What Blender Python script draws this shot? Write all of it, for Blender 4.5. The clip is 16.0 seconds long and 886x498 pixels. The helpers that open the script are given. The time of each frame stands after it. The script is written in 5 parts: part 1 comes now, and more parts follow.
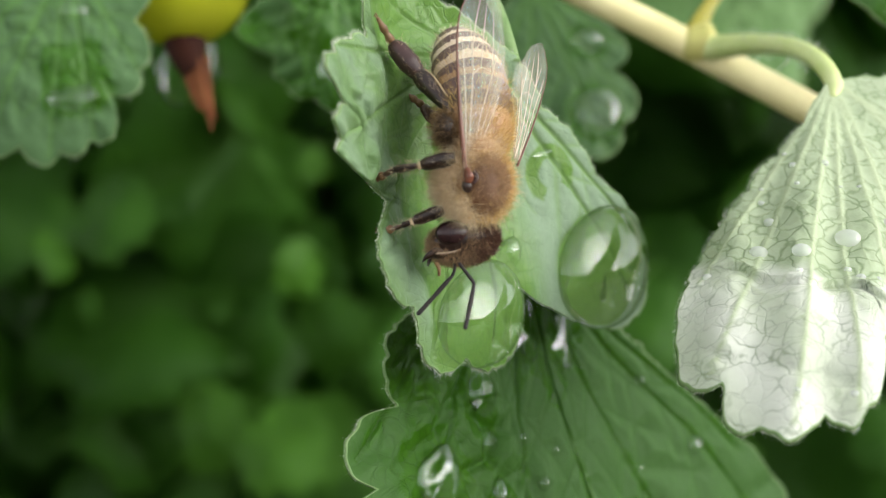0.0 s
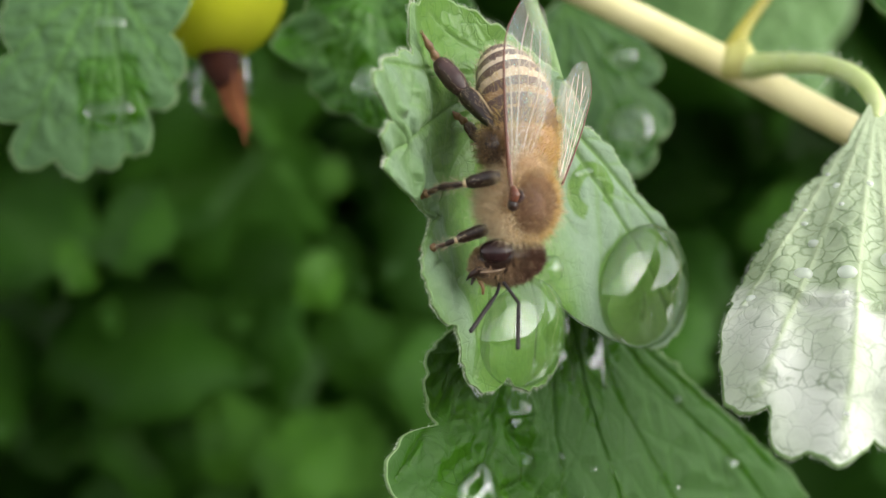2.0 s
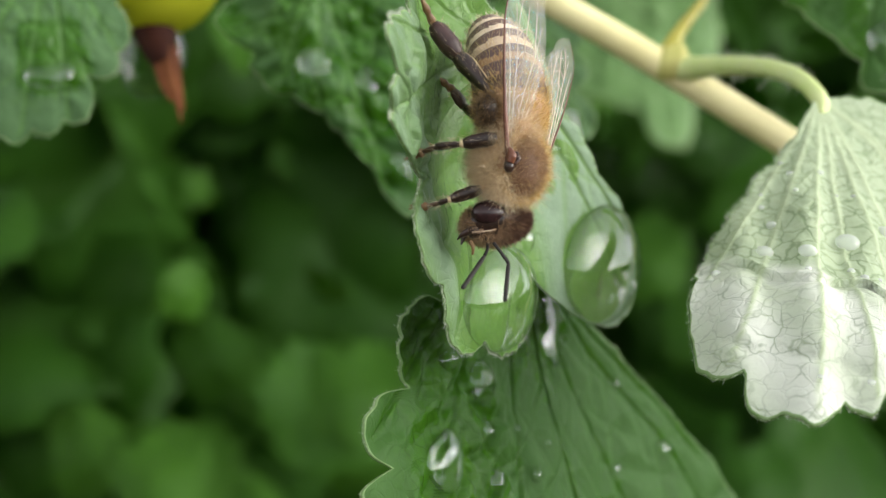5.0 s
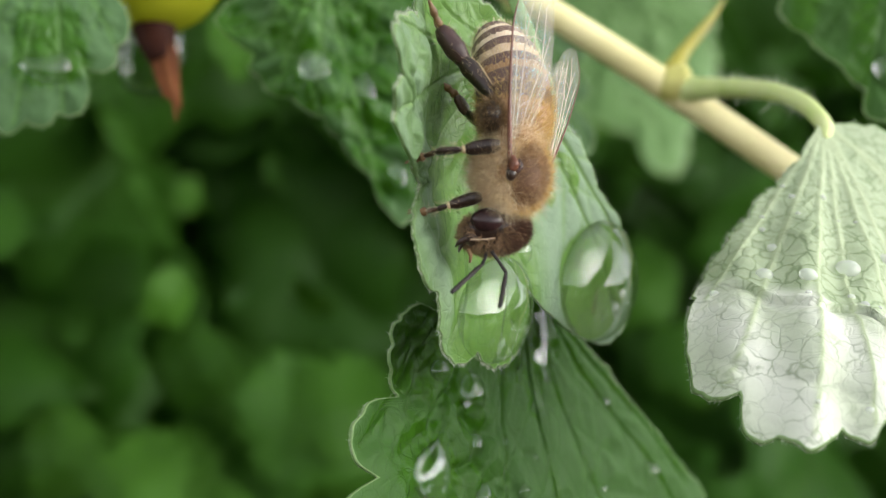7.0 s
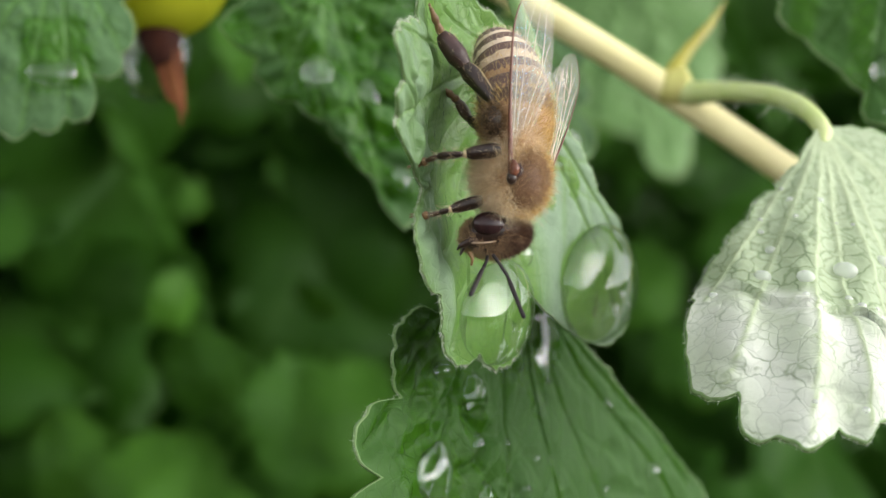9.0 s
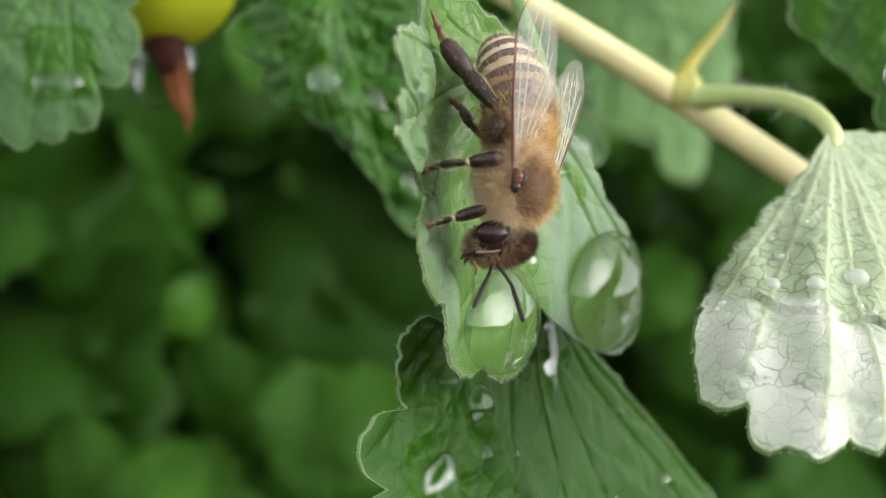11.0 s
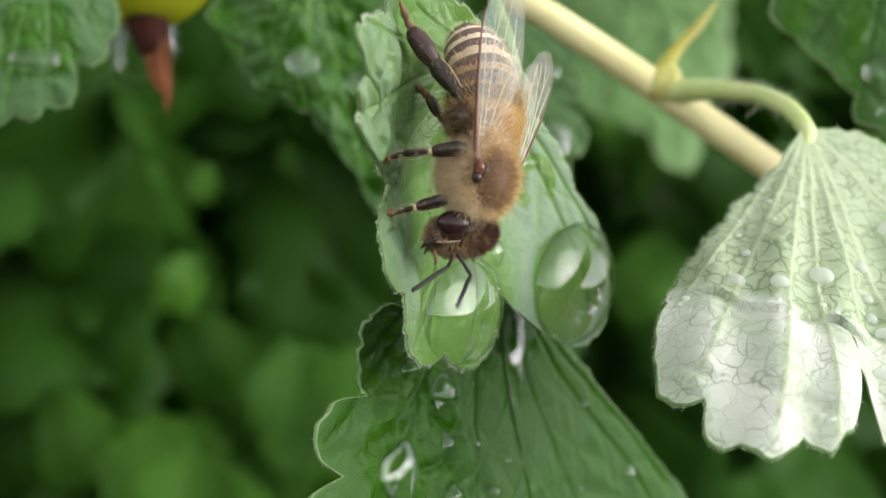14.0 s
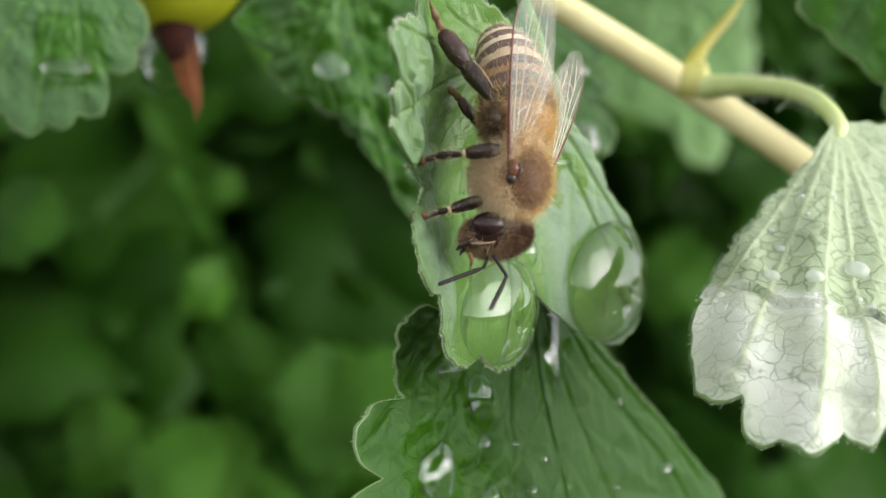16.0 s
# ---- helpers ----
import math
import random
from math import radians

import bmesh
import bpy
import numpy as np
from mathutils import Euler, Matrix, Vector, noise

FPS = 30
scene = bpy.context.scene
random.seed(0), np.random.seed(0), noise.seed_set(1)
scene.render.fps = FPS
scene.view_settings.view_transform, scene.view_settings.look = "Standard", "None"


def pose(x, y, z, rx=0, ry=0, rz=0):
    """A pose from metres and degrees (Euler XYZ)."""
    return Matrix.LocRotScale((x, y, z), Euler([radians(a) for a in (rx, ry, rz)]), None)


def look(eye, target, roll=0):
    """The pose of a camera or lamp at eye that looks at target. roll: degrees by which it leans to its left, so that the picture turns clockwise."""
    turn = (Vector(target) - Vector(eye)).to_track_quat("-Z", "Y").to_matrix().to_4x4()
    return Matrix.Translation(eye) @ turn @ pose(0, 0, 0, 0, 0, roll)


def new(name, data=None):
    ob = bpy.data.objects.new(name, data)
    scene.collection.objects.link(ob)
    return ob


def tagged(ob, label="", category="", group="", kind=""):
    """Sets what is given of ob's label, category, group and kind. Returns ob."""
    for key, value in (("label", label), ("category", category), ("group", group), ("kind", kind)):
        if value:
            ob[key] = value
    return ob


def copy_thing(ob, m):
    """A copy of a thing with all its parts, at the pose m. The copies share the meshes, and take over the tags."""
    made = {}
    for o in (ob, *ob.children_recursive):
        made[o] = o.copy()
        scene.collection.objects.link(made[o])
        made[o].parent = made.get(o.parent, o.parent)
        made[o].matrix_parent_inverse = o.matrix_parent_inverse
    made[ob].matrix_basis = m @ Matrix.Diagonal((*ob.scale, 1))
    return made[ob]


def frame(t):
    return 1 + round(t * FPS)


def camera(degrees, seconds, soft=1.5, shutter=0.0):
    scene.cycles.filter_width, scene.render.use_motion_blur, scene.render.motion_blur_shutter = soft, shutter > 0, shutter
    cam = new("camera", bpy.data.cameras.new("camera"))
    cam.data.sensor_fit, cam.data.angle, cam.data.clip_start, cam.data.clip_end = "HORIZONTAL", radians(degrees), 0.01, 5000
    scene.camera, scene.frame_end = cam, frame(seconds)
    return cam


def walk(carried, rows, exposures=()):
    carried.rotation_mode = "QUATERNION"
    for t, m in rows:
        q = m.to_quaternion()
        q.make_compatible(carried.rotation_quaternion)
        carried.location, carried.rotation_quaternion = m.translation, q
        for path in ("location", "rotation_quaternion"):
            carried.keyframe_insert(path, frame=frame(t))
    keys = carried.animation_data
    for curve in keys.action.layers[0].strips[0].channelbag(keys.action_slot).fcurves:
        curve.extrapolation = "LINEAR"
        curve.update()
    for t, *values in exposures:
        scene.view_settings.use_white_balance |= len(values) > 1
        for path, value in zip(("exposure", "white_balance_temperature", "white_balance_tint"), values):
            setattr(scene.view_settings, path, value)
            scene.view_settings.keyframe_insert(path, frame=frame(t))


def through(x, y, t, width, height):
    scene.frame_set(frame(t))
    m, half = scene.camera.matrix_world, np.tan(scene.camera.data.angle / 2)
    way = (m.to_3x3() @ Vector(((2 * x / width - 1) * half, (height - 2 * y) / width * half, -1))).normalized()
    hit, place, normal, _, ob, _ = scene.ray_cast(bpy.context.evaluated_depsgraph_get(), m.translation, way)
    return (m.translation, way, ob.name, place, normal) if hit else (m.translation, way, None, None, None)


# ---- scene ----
cam = camera(38, 16.0, soft=1.2)
cam.data.dof.use_dof = True
cam.data.dof.focus_distance = 0.0705
cam.data.dof.aperture_fstop = 36.0

walk(cam, [
    (0, pose(0.00000, -0.06635, 0.75932, 82.000, -0.000, 0.000)),
    (0.5, pose(-0.00055, -0.06621, 0.75918, 81.681, -0.006, 0.287)),
    (1, pose(0.00004, -0.06600, 0.75941, 81.915, -0.203, -0.162)),
    (1.5, pose(-0.00011, -0.06565, 0.75943, 82.160, -0.335, -0.177)),
    (2, pose(-0.00151, -0.06591, 0.75956, 82.557, -0.457, 0.739)),
    (2.5, pose(-0.00104, -0.06446, 0.75933, 82.194, -0.511, 0.206)),
    (3, pose(-0.00066, -0.06457, 0.75872, 81.592, -0.178, -0.190)),
    (3.5, pose(-0.00087, -0.06498, 0.75811, 81.553, 0.038, -0.350)),
    (4, pose(-0.00461, -0.06469, 0.75700, 83.974, -0.979, -4.014)),
    (4.5, pose(-0.00700, -0.06677, 0.75499, 83.830, -1.971, -5.313)),
    (4.7, pose(-0.00903, -0.06697, 0.75556, 84.002, -2.590, -5.752)),
    (6.8, pose(-0.01045, -0.06623, 0.75455, 85.176, -6.135, -6.654)),
    (7, pose(-0.00993, -0.06580, 0.75464, 85.243, -6.093, -6.653)),
    (7.5, pose(-0.01001, -0.06572, 0.75486, 85.189, -6.351, -6.663)),
    (8, pose(-0.01020, -0.06672, 0.75428, 85.199, -6.401, -6.604)),
    (8.5, pose(-0.01064, -0.06725, 0.75394, 85.228, -6.224, -6.482)),
    (8.7, pose(-0.01034, -0.06711, 0.75453, 85.263, -5.991, -6.562)),
    (10.8, pose(-0.00919, -0.06539, 0.75522, 85.543, -5.775, -5.793)),
    (11, pose(-0.00915, -0.06606, 0.75504, 85.457, -5.516, -5.731)),
    (11.5, pose(-0.00947, -0.06662, 0.75472, 85.179, -5.760, -4.802)),
    (12, pose(-0.00833, -0.06769, 0.75525, 85.620, -6.090, -5.802)),
    (12.5, pose(-0.00731, -0.06789, 0.75509, 85.246, -6.570, -6.006)),
    (13, pose(-0.00777, -0.06744, 0.75544, 85.061, -6.971, -5.728)),
    (13.5, pose(-0.00791, -0.06666, 0.75583, 85.269, -6.734, -5.562)),
    (14, pose(-0.00703, -0.06615, 0.75561, 84.660, -6.967, -5.502)),
    (14.5, pose(-0.00707, -0.06562, 0.75488, 84.627, -6.550, -4.695)),
    (15, pose(-0.00700, -0.06663, 0.75546, 84.680, -5.880, -4.885)),
    (15.5, pose(-0.00860, -0.06719, 0.75544, 84.662, -5.705, -3.969)),
    (16, pose(-0.00772, -0.06633, 0.75570, 84.513, -5.820, -4.588)),
])

# ---- light: a bright overcast sky, weak wide sun ----
world = bpy.data.worlds.new("overcast")
scene.world = world
world.use_nodes = True
wn, wl = world.node_tree.nodes, world.node_tree.links
sky = wn.new("ShaderNodeTexSky")
sky.sky_type, sky.sun_disc = "NISHITA", False
sky.sun_elevation, sky.sun_rotation = radians(24), radians(108)
grey = wn.new("ShaderNodeHueSaturation")
grey.inputs["Saturation"].default_value = 0.12
wl.new(sky.outputs[0], grey.inputs["Color"])
wl.new(grey.outputs[0], wn["Background"].inputs[0])
wn["Background"].inputs[1].default_value = 0.43
sun = new("sun", bpy.data.lights.new("sun", "SUN"))
sun.data.energy, sun.data.angle, sun.data.color = 1.6, radians(46), (1.0, 0.96, 0.88)
sun.matrix_world = look((3.45, -1.15, 2.35), (0, 0, 0.75))
scene.view_settings.exposure = 0.2

# ---- axes of the bush in millimetres: a to the right, b up along the hanging leaves, c out to the open side ----
FRAME = Matrix.Translation((0, 0, 0.75)) @ Matrix.Rotation(radians(82), 4, "X")


def unit(v):
    v = np.asarray(v, float)
    return v / np.linalg.norm(v)


# ---- materials ----
def material(name):
    m = bpy.data.materials.new(name)
    m.use_nodes = True
    n, l = m.node_tree.nodes, m.node_tree.links
    return m, n, l, n["Principled BSDF"], n["Material Output"]


def mix_color(n, l, fac, a, b, mode="MIX"):
    k = n.new("ShaderNodeMix")
    k.data_type, k.blend_type = "RGBA", mode
    for sock, v in ((k.inputs[0], fac), (k.inputs[6], a), (k.inputs[7], b)):
        if hasattr(v, "is_linked"):
            l.new(v, sock)
        else:
            sock.default_value = (*v, 1) if isinstance(v, tuple) else v
    return k.outputs[2]


def noise_tex(n, l, scale, detail=4.0, rough=0.6, coord=None):
    t = n.new("ShaderNodeTexNoise")
    t.inputs["Scale"].default_value, t.inputs["Detail"].default_value, t.inputs["Roughness"].default_value = scale, detail, rough
    if coord is None:
        coord = n.new("ShaderNodeTexCoord").outputs["Object"]
    l.new(coord, t.inputs["Vector"])
    return t.outputs["Fac"]


def ramp(n, l, fac, lo, hi):
    r = n.new("ShaderNodeMapRange")
    r.inputs["From Min"].default_value, r.inputs["From Max"].default_value = lo, hi
    l.new(fac, r.inputs["Value"])
    return r.outputs["Result"]


def leaf_material(name, dark, light, vein, net, rough, through, net_size=1.1, net_amount=0.5, bump=0.6, ior=1.45, dry=None, dry_net=None, sheen=0.0, vary=0.0, wet_rough=0.14):
    """Living leaf: blade colours, main veins from the mesh, a fine net of veins, a little light through the blade."""
    m, n, l, bsdf, out = material(name)
    coord = n.new("ShaderNodeTexCoord").outputs["Object"]
    broad = ramp(n, l, noise_tex(n, l, 170, 3, 0.6, coord), 0.3, 0.7)
    fine = noise_tex(n, l, 2600, 5, 0.65, coord)
    c = mix_color(n, l, broad, dark, light)
    c = mix_color(n, l, 0.35, c, mix_color(n, l, fine, tuple(v * 0.7 for v in dark), tuple(min(1, v * 1.3) for v in light)))
    vor = n.new("ShaderNodeTexVoronoi")
    vor.feature = "DISTANCE_TO_EDGE"
    warp = n.new("ShaderNodeVectorMath")
    warp.operation = "ADD"
    nz = n.new("ShaderNodeTexNoise")
    nz.inputs["Scale"].default_value = 650
    l.new(coord, nz.inputs["Vector"])
    sc = n.new("ShaderNodeVectorMath")
    sc.operation = "SCALE"
    sc.inputs["Scale"].default_value = 0.0015
    l.new(nz.outputs["Color"], sc.inputs[0])
    l.new(coord, warp.inputs[0]), l.new(sc.outputs[0], warp.inputs[1])
    l.new(warp.outputs[0], vor.inputs["Vector"])
    vor.inputs["Scale"].default_value = 1000 / net_size
    edge = ramp(n, l, vor.outputs["Distance"], 0.0, 0.09)
    inv = n.new("ShaderNodeMath")
    inv.operation = "SUBTRACT"
    inv.inputs[0].default_value = 1.0
    l.new(edge, inv.inputs[1])
    amount = n.new("ShaderNodeMath")
    amount.operation = "MULTIPLY"
    amount.inputs[1].default_value = net_amount
    l.new(inv.outputs[0], amount.inputs[0])
    c = mix_color(n, l, amount.outputs[0], c, net)
    if dry:
        dr = n.new("ShaderNodeAttribute")
        dr.attribute_name = "dry"
        if dry_net:
            vor2 = n.new("ShaderNodeTexVoronoi")
            vor2.feature = "DISTANCE_TO_EDGE"
            vor2.inputs["Scale"].default_value = 1000 / dry_net
            l.new(warp.outputs[0], vor2.inputs["Vector"])
            lines = ramp(n, l, vor2.outputs["Distance"], 0.052, 0.0)
            fade = n.new("ShaderNodeMath")
            fade.operation = "MULTIPLY"
            l.new(lines, fade.inputs[0]), l.new(ramp(n, l, noise_tex(n, l, 420, 2, 0.5, coord), 0.30, 0.85), fade.inputs[1])
            pale = mix_color(n, l, broad, tuple(v * 0.86 for v in dry), dry)
            c = mix_color(n, l, dr.outputs["Fac"], c, mix_color(n, l, fade.outputs[0], pale, net))
        else:
            c = mix_color(n, l, dr.outputs["Fac"], c, mix_color(n, l, fine, tuple(v * 0.75 for v in dry), dry))
    at = n.new("ShaderNodeAttribute")
    at.attribute_name = "vein"
    c = mix_color(n, l, at.outputs["Fac"], c, vein)
    if vary:
        # every leaf a little older or younger than its neighbour
        age = n.new("ShaderNodeObjectInfo").outputs["Random"]
        c = mix_color(n, l, vary, c, mix_color(n, l, age, tuple(v * 0.45 for v in dark), (light[0] * 1.2, light[1] * 1.08, light[2])))
    l.new(c, bsdf.inputs["Base Color"])
    bsdf.inputs["Roughness"].default_value = rough
    if dry:
        # a film of water makes the blade smooth
        film = n.new("ShaderNodeMapRange")
        film.inputs["To Min"].default_value, film.inputs["To Max"].default_value = wet_rough, rough + 0.16
        l.new(dr.outputs["Fac"], film.inputs["Value"]), l.new(film.outputs["Result"], bsdf.inputs["Roughness"])
    bsdf.inputs["IOR"].default_value = ior
    bsdf.inputs["Sheen Weight"].default_value, bsdf.inputs["Sheen Roughness"].default_value = sheen, 0.45
    height = n.new("ShaderNodeMath")
    height.operation = "MULTIPLY_ADD"
    height.inputs[1].default_value = 0.6
    l.new(edge, height.inputs[0]), l.new(fine, height.inputs[2])
    bp = n.new("ShaderNodeBump")
    bp.inputs["Strength"].default_value, bp.inputs["Distance"].default_value = bump, 0.00012
    l.new(height.outputs[0], bp.inputs["Height"])
    l.new(bp.outputs[0], bsdf.inputs["Normal"])
    tr = n.new("ShaderNodeBsdfTranslucent")
    l.new(mix_color(n, l, 0.5, c, (0.20, 0.42, 0.05)), tr.inputs["Color"])
    mx = n.new("ShaderNodeMixShader")
    mx.inputs[0].default_value = through
    l.new(bsdf.outputs[0], mx.inputs[1]), l.new(tr.outputs[0], mx.inputs[2])
    l.new(mx.outputs[0], out.inputs["Surface"])
    return m


def plain_material(name, a, b, scale, rough, metal=0.0, bump=0.3, depth=0.0001, coat=0.0, through=0.0, island=0.0, ior=1.45):
    """Two blended tones with a fine relief."""
    m, n, l, bsdf, out = material(name)
    coord = n.new("ShaderNodeTexCoord").outputs["Object"]
    f = ramp(n, l, noise_tex(n, l, scale, 4, 0.6, coord), 0.3, 0.7)
    c = mix_color(n, l, f, a, b)
    if island:
        g = n.new("ShaderNodeNewGeometry")
        c = mix_color(n, l, island, c, mix_color(n, l, g.outputs["Random Per Island"], tuple(v * 0.4 for v in a), tuple(min(1, v * 1.7) for v in b)))
    l.new(c, bsdf.inputs["Base Color"])
    bsdf.inputs["Roughness"].default_value, bsdf.inputs["Metallic"].default_value = rough, metal
    bsdf.inputs["Coat Weight"].default_value, bsdf.inputs["IOR"].default_value = coat, ior
    bp = n.new("ShaderNodeBump")
    bp.inputs["Strength"].default_value, bp.inputs["Distance"].default_value = bump, depth
    l.new(noise_tex(n, l, scale * 6, 5, 0.6, coord), bp.inputs["Height"])
    l.new(bp.outputs[0], bsdf.inputs["Normal"])
    if through:
        tr = n.new("ShaderNodeBsdfTranslucent")
        l.new(c, tr.inputs["Color"])
        mx = n.new("ShaderNodeMixShader")
        mx.inputs[0].default_value = through
        l.new(bsdf.outputs[0], mx.inputs[1]), l.new(tr.outputs[0], mx.inputs[2])
        l.new(mx.outputs[0], out.inputs["Surface"])
    return m


LEAF_BEE = leaf_material("leaf_upper_side_downy", (0.080, 0.185, 0.030), (0.148, 0.270, 0.056), (0.160, 0.28, 0.085), (0.070, 0.165, 0.032), 0.42, 0.28, 0.8, 0.46, 0.35, 1.30, (0.265, 0.370, 0.245), None, 0.05)
LEAF_LOW = leaf_material("leaf_upper_side_dark", (0.020, 0.085, 0.003), (0.050, 0.142, 0.008), (0.024, 0.082, 0.005), (0.020, 0.070, 0.006), 0.42, 0.25, 1.1, 0.42, 0.45, 1.24, (0.062, 0.142, 0.036), wet_rough=0.24)
LEAF_SOFT = leaf_material("leaf_upper_side_soft", (0.016, 0.080, 0.003), (0.045, 0.135, 0.008), (0.10, 0.22, 0.05), (0.05, 0.14, 0.02), 0.42, 0.25, 0.9, 0.2, 0.3, 1.28, (0.092, 0.182, 0.070))
LEAF_PALE = leaf_material("leaf_upper_side_pale", (0.105, 0.225, 0.060), (0.180, 0.320, 0.110), (0.22, 0.36, 0.14), (0.10, 0.21, 0.06), 0.5, 0.25, 2.0, 0.2, 0.2, 1.3)
LEAF_UNDER = leaf_material("leaf_under_side", (0.37, 0.46, 0.27), (0.49, 0.57, 0.38), (0.50, 0.58, 0.36), (0.13, 0.20, 0.07), 0.5, 0.26, 1.15, 0.62, 0.45, 1.45, (0.84, 0.86, 0.75), 1.45, wet_rough=0.42)
LEAF_FAR = leaf_material("leaf_in_the_bush", (0.027, 0.103, 0.009), (0.066, 0.184, 0.018), (0.08, 0.19, 0.035), (0.034, 0.11, 0.016), 0.45, 0.34, 2.2, 0.2, 0.4, 1.22, vary=0.5)
LEAF_RIM = plain_material("leaf_rim", (0.20, 0.34, 0.11), (0.34, 0.48, 0.22), 900, 0.5, through=0.45)
LEAF_HAIR = plain_material("leaf_hair", (0.55, 0.62, 0.45), (0.75, 0.78, 0.65), 900, 0.5, through=0.4)
STEM = plain_material("woody_stem", (0.10, 0.075, 0.05), (0.19, 0.15, 0.10), 60, 0.8, bump=0.8, depth=0.001)
BARK = plain_material("young_twig_bark", (0.64, 0.57, 0.25), (0.82, 0.74, 0.40), 130, 0.55, bump=0.5, depth=0.0002)
NODE_GREEN = plain_material("twig_node", (0.42, 0.42, 0.10), (0.55, 0.50, 0.18), 200, 0.5)
PETIOLE = plain_material("petiole_skin", (0.47, 0.59, 0.18), (0.66, 0.72, 0.35), 250, 0.42, through=0.15)
THORN = plain_material("thorn_horn", (0.40, 0.40, 0.06), (0.42, 0.31, 0.06), 240, 0.4)
BERRY = plain_material("gooseberry_skin", (0.48, 0.52, 0.02), (0.58, 0.60, 0.04), 120, 0.22, coat=0.2, through=0.35)
CALYX_DARK = plain_material("calyx_dry_dark", (0.030, 0.010, 0.006), (0.060, 0.018, 0.010), 500, 0.62, ior=1.2)
CALYX_TIP = plain_material("calyx_dry_tip", (0.17, 0.052, 0.016), (0.29, 0.105, 0.036), 500, 0.55, through=0.2, ior=1.3)
SOIL = plain_material("garden_soil", (0.035, 0.026, 0.016), (0.07, 0.06, 0.03), 6, 0.9, bump=0.8, depth=0.02)
UNSEEN_HEDGE = plain_material("unseen_hedge_leaves", (0.020, 0.055, 0.014), (0.05, 0.10, 0.03), 5, 0.6, bump=0.8, depth=0.03, through=0.2, island=0.4)

FUR_THORAX = plain_material("fur_tawny", (0.54, 0.275, 0.085), (0.88, 0.54, 0.21), 500, 0.55, through=0.4, island=0.5)
FUR_PALE = plain_material("fur_pale", (0.82, 0.55, 0.29), (0.96, 0.76, 0.48), 500, 0.55, through=0.45, island=0.55)
FUR_FACE = plain_material("fur_face", (0.25, 0.155, 0.085), (0.46, 0.31, 0.18), 500, 0.55, through=0.35, island=0.5)
FUR_DARK = plain_material("fur_brown", (0.040, 0.017, 0.011), (0.10, 0.043, 0.024), 500, 0.55, through=0.25, island=0.5)
FUR_HIP = plain_material("fur_hip", (0.10, 0.06, 0.028), (0.22, 0.14, 0.065), 500, 0.55, through=0.25, island=0.5)
SKIN_RED = plain_material("chitin_red_brown", (0.026, 0.012, 0.011), (0.055, 0.024, 0.019), 700, 0.36, bump=0.6, depth=0.00004)
SKIN_DARK = plain_material("chitin_dark", (0.012, 0.006, 0.004), (0.030, 0.014, 0.009), 700, 0.33, bump=0.4, depth=0.00002, coat=0.05)
SKIN_BROWN = plain_material("chitin_brown", (0.055, 0.030, 0.018), (0.11, 0.062, 0.034), 600, 0.42, bump=0.5, depth=0.00004)
SKIN_BUFF = plain_material("chitin_buff", (0.28, 0.19, 0.10), (0.40, 0.28, 0.16), 600, 0.6, bump=0.5, depth=0.00004)
SKIN_DISC = plain_material("thorax_disc", (0.095, 0.046, 0.022), (0.17, 0.088, 0.042), 500, 0.7, bump=0.7, depth=0.00006)
SKIN_TAN = plain_material("tergite_tan", (0.27, 0.155, 0.075), (0.38, 0.23, 0.115), 700, 0.5, bump=0.5, depth=0.00004)
BAND_DARK = plain_material("tergite_dark", (0.085, 0.048, 0.040), (0.14, 0.085, 0.068), 700, 0.4, bump=0.4, depth=0.00003)
BAND_MID = plain_material("tergite_tan_felt", (0.46, 0.34, 0.23), (0.60, 0.47, 0.34), 1200, 0.7, bump=0.8, depth=0.00005)
BAND_PALE = plain_material("tergite_pale_felt", (0.58, 0.46, 0.34), (0.74, 0.62, 0.48), 1200, 0.7, bump=0.8, depth=0.00005)
LEG_JOINT = plain_material("leg_joint_pale", (0.52, 0.39, 0.22), (0.66, 0.52, 0.32), 700, 0.5)
TARSUS = plain_material("tarsus_brown", (0.09, 0.045, 0.018), (0.26, 0.15, 0.06), 700, 0.45)
EYE = plain_material("compound_eye", (0.016, 0.007, 0.008), (0.034, 0.015, 0.014), 2500, 0.24, bump=0.35, depth=0.00001, ior=1.38)
WING_VEIN = plain_material("wing_vein", (0.085, 0.026, 0.014), (0.15, 0.05, 0.025), 600, 0.3)
WING_NET = plain_material("wing_vein_pale", (0.52, 0.43, 0.33), (0.68, 0.58, 0.46), 600, 0.25)
ANTENNA = plain_material("antenna_black", (0.007, 0.005, 0.005), (0.016, 0.010, 0.009), 900, 0.65)


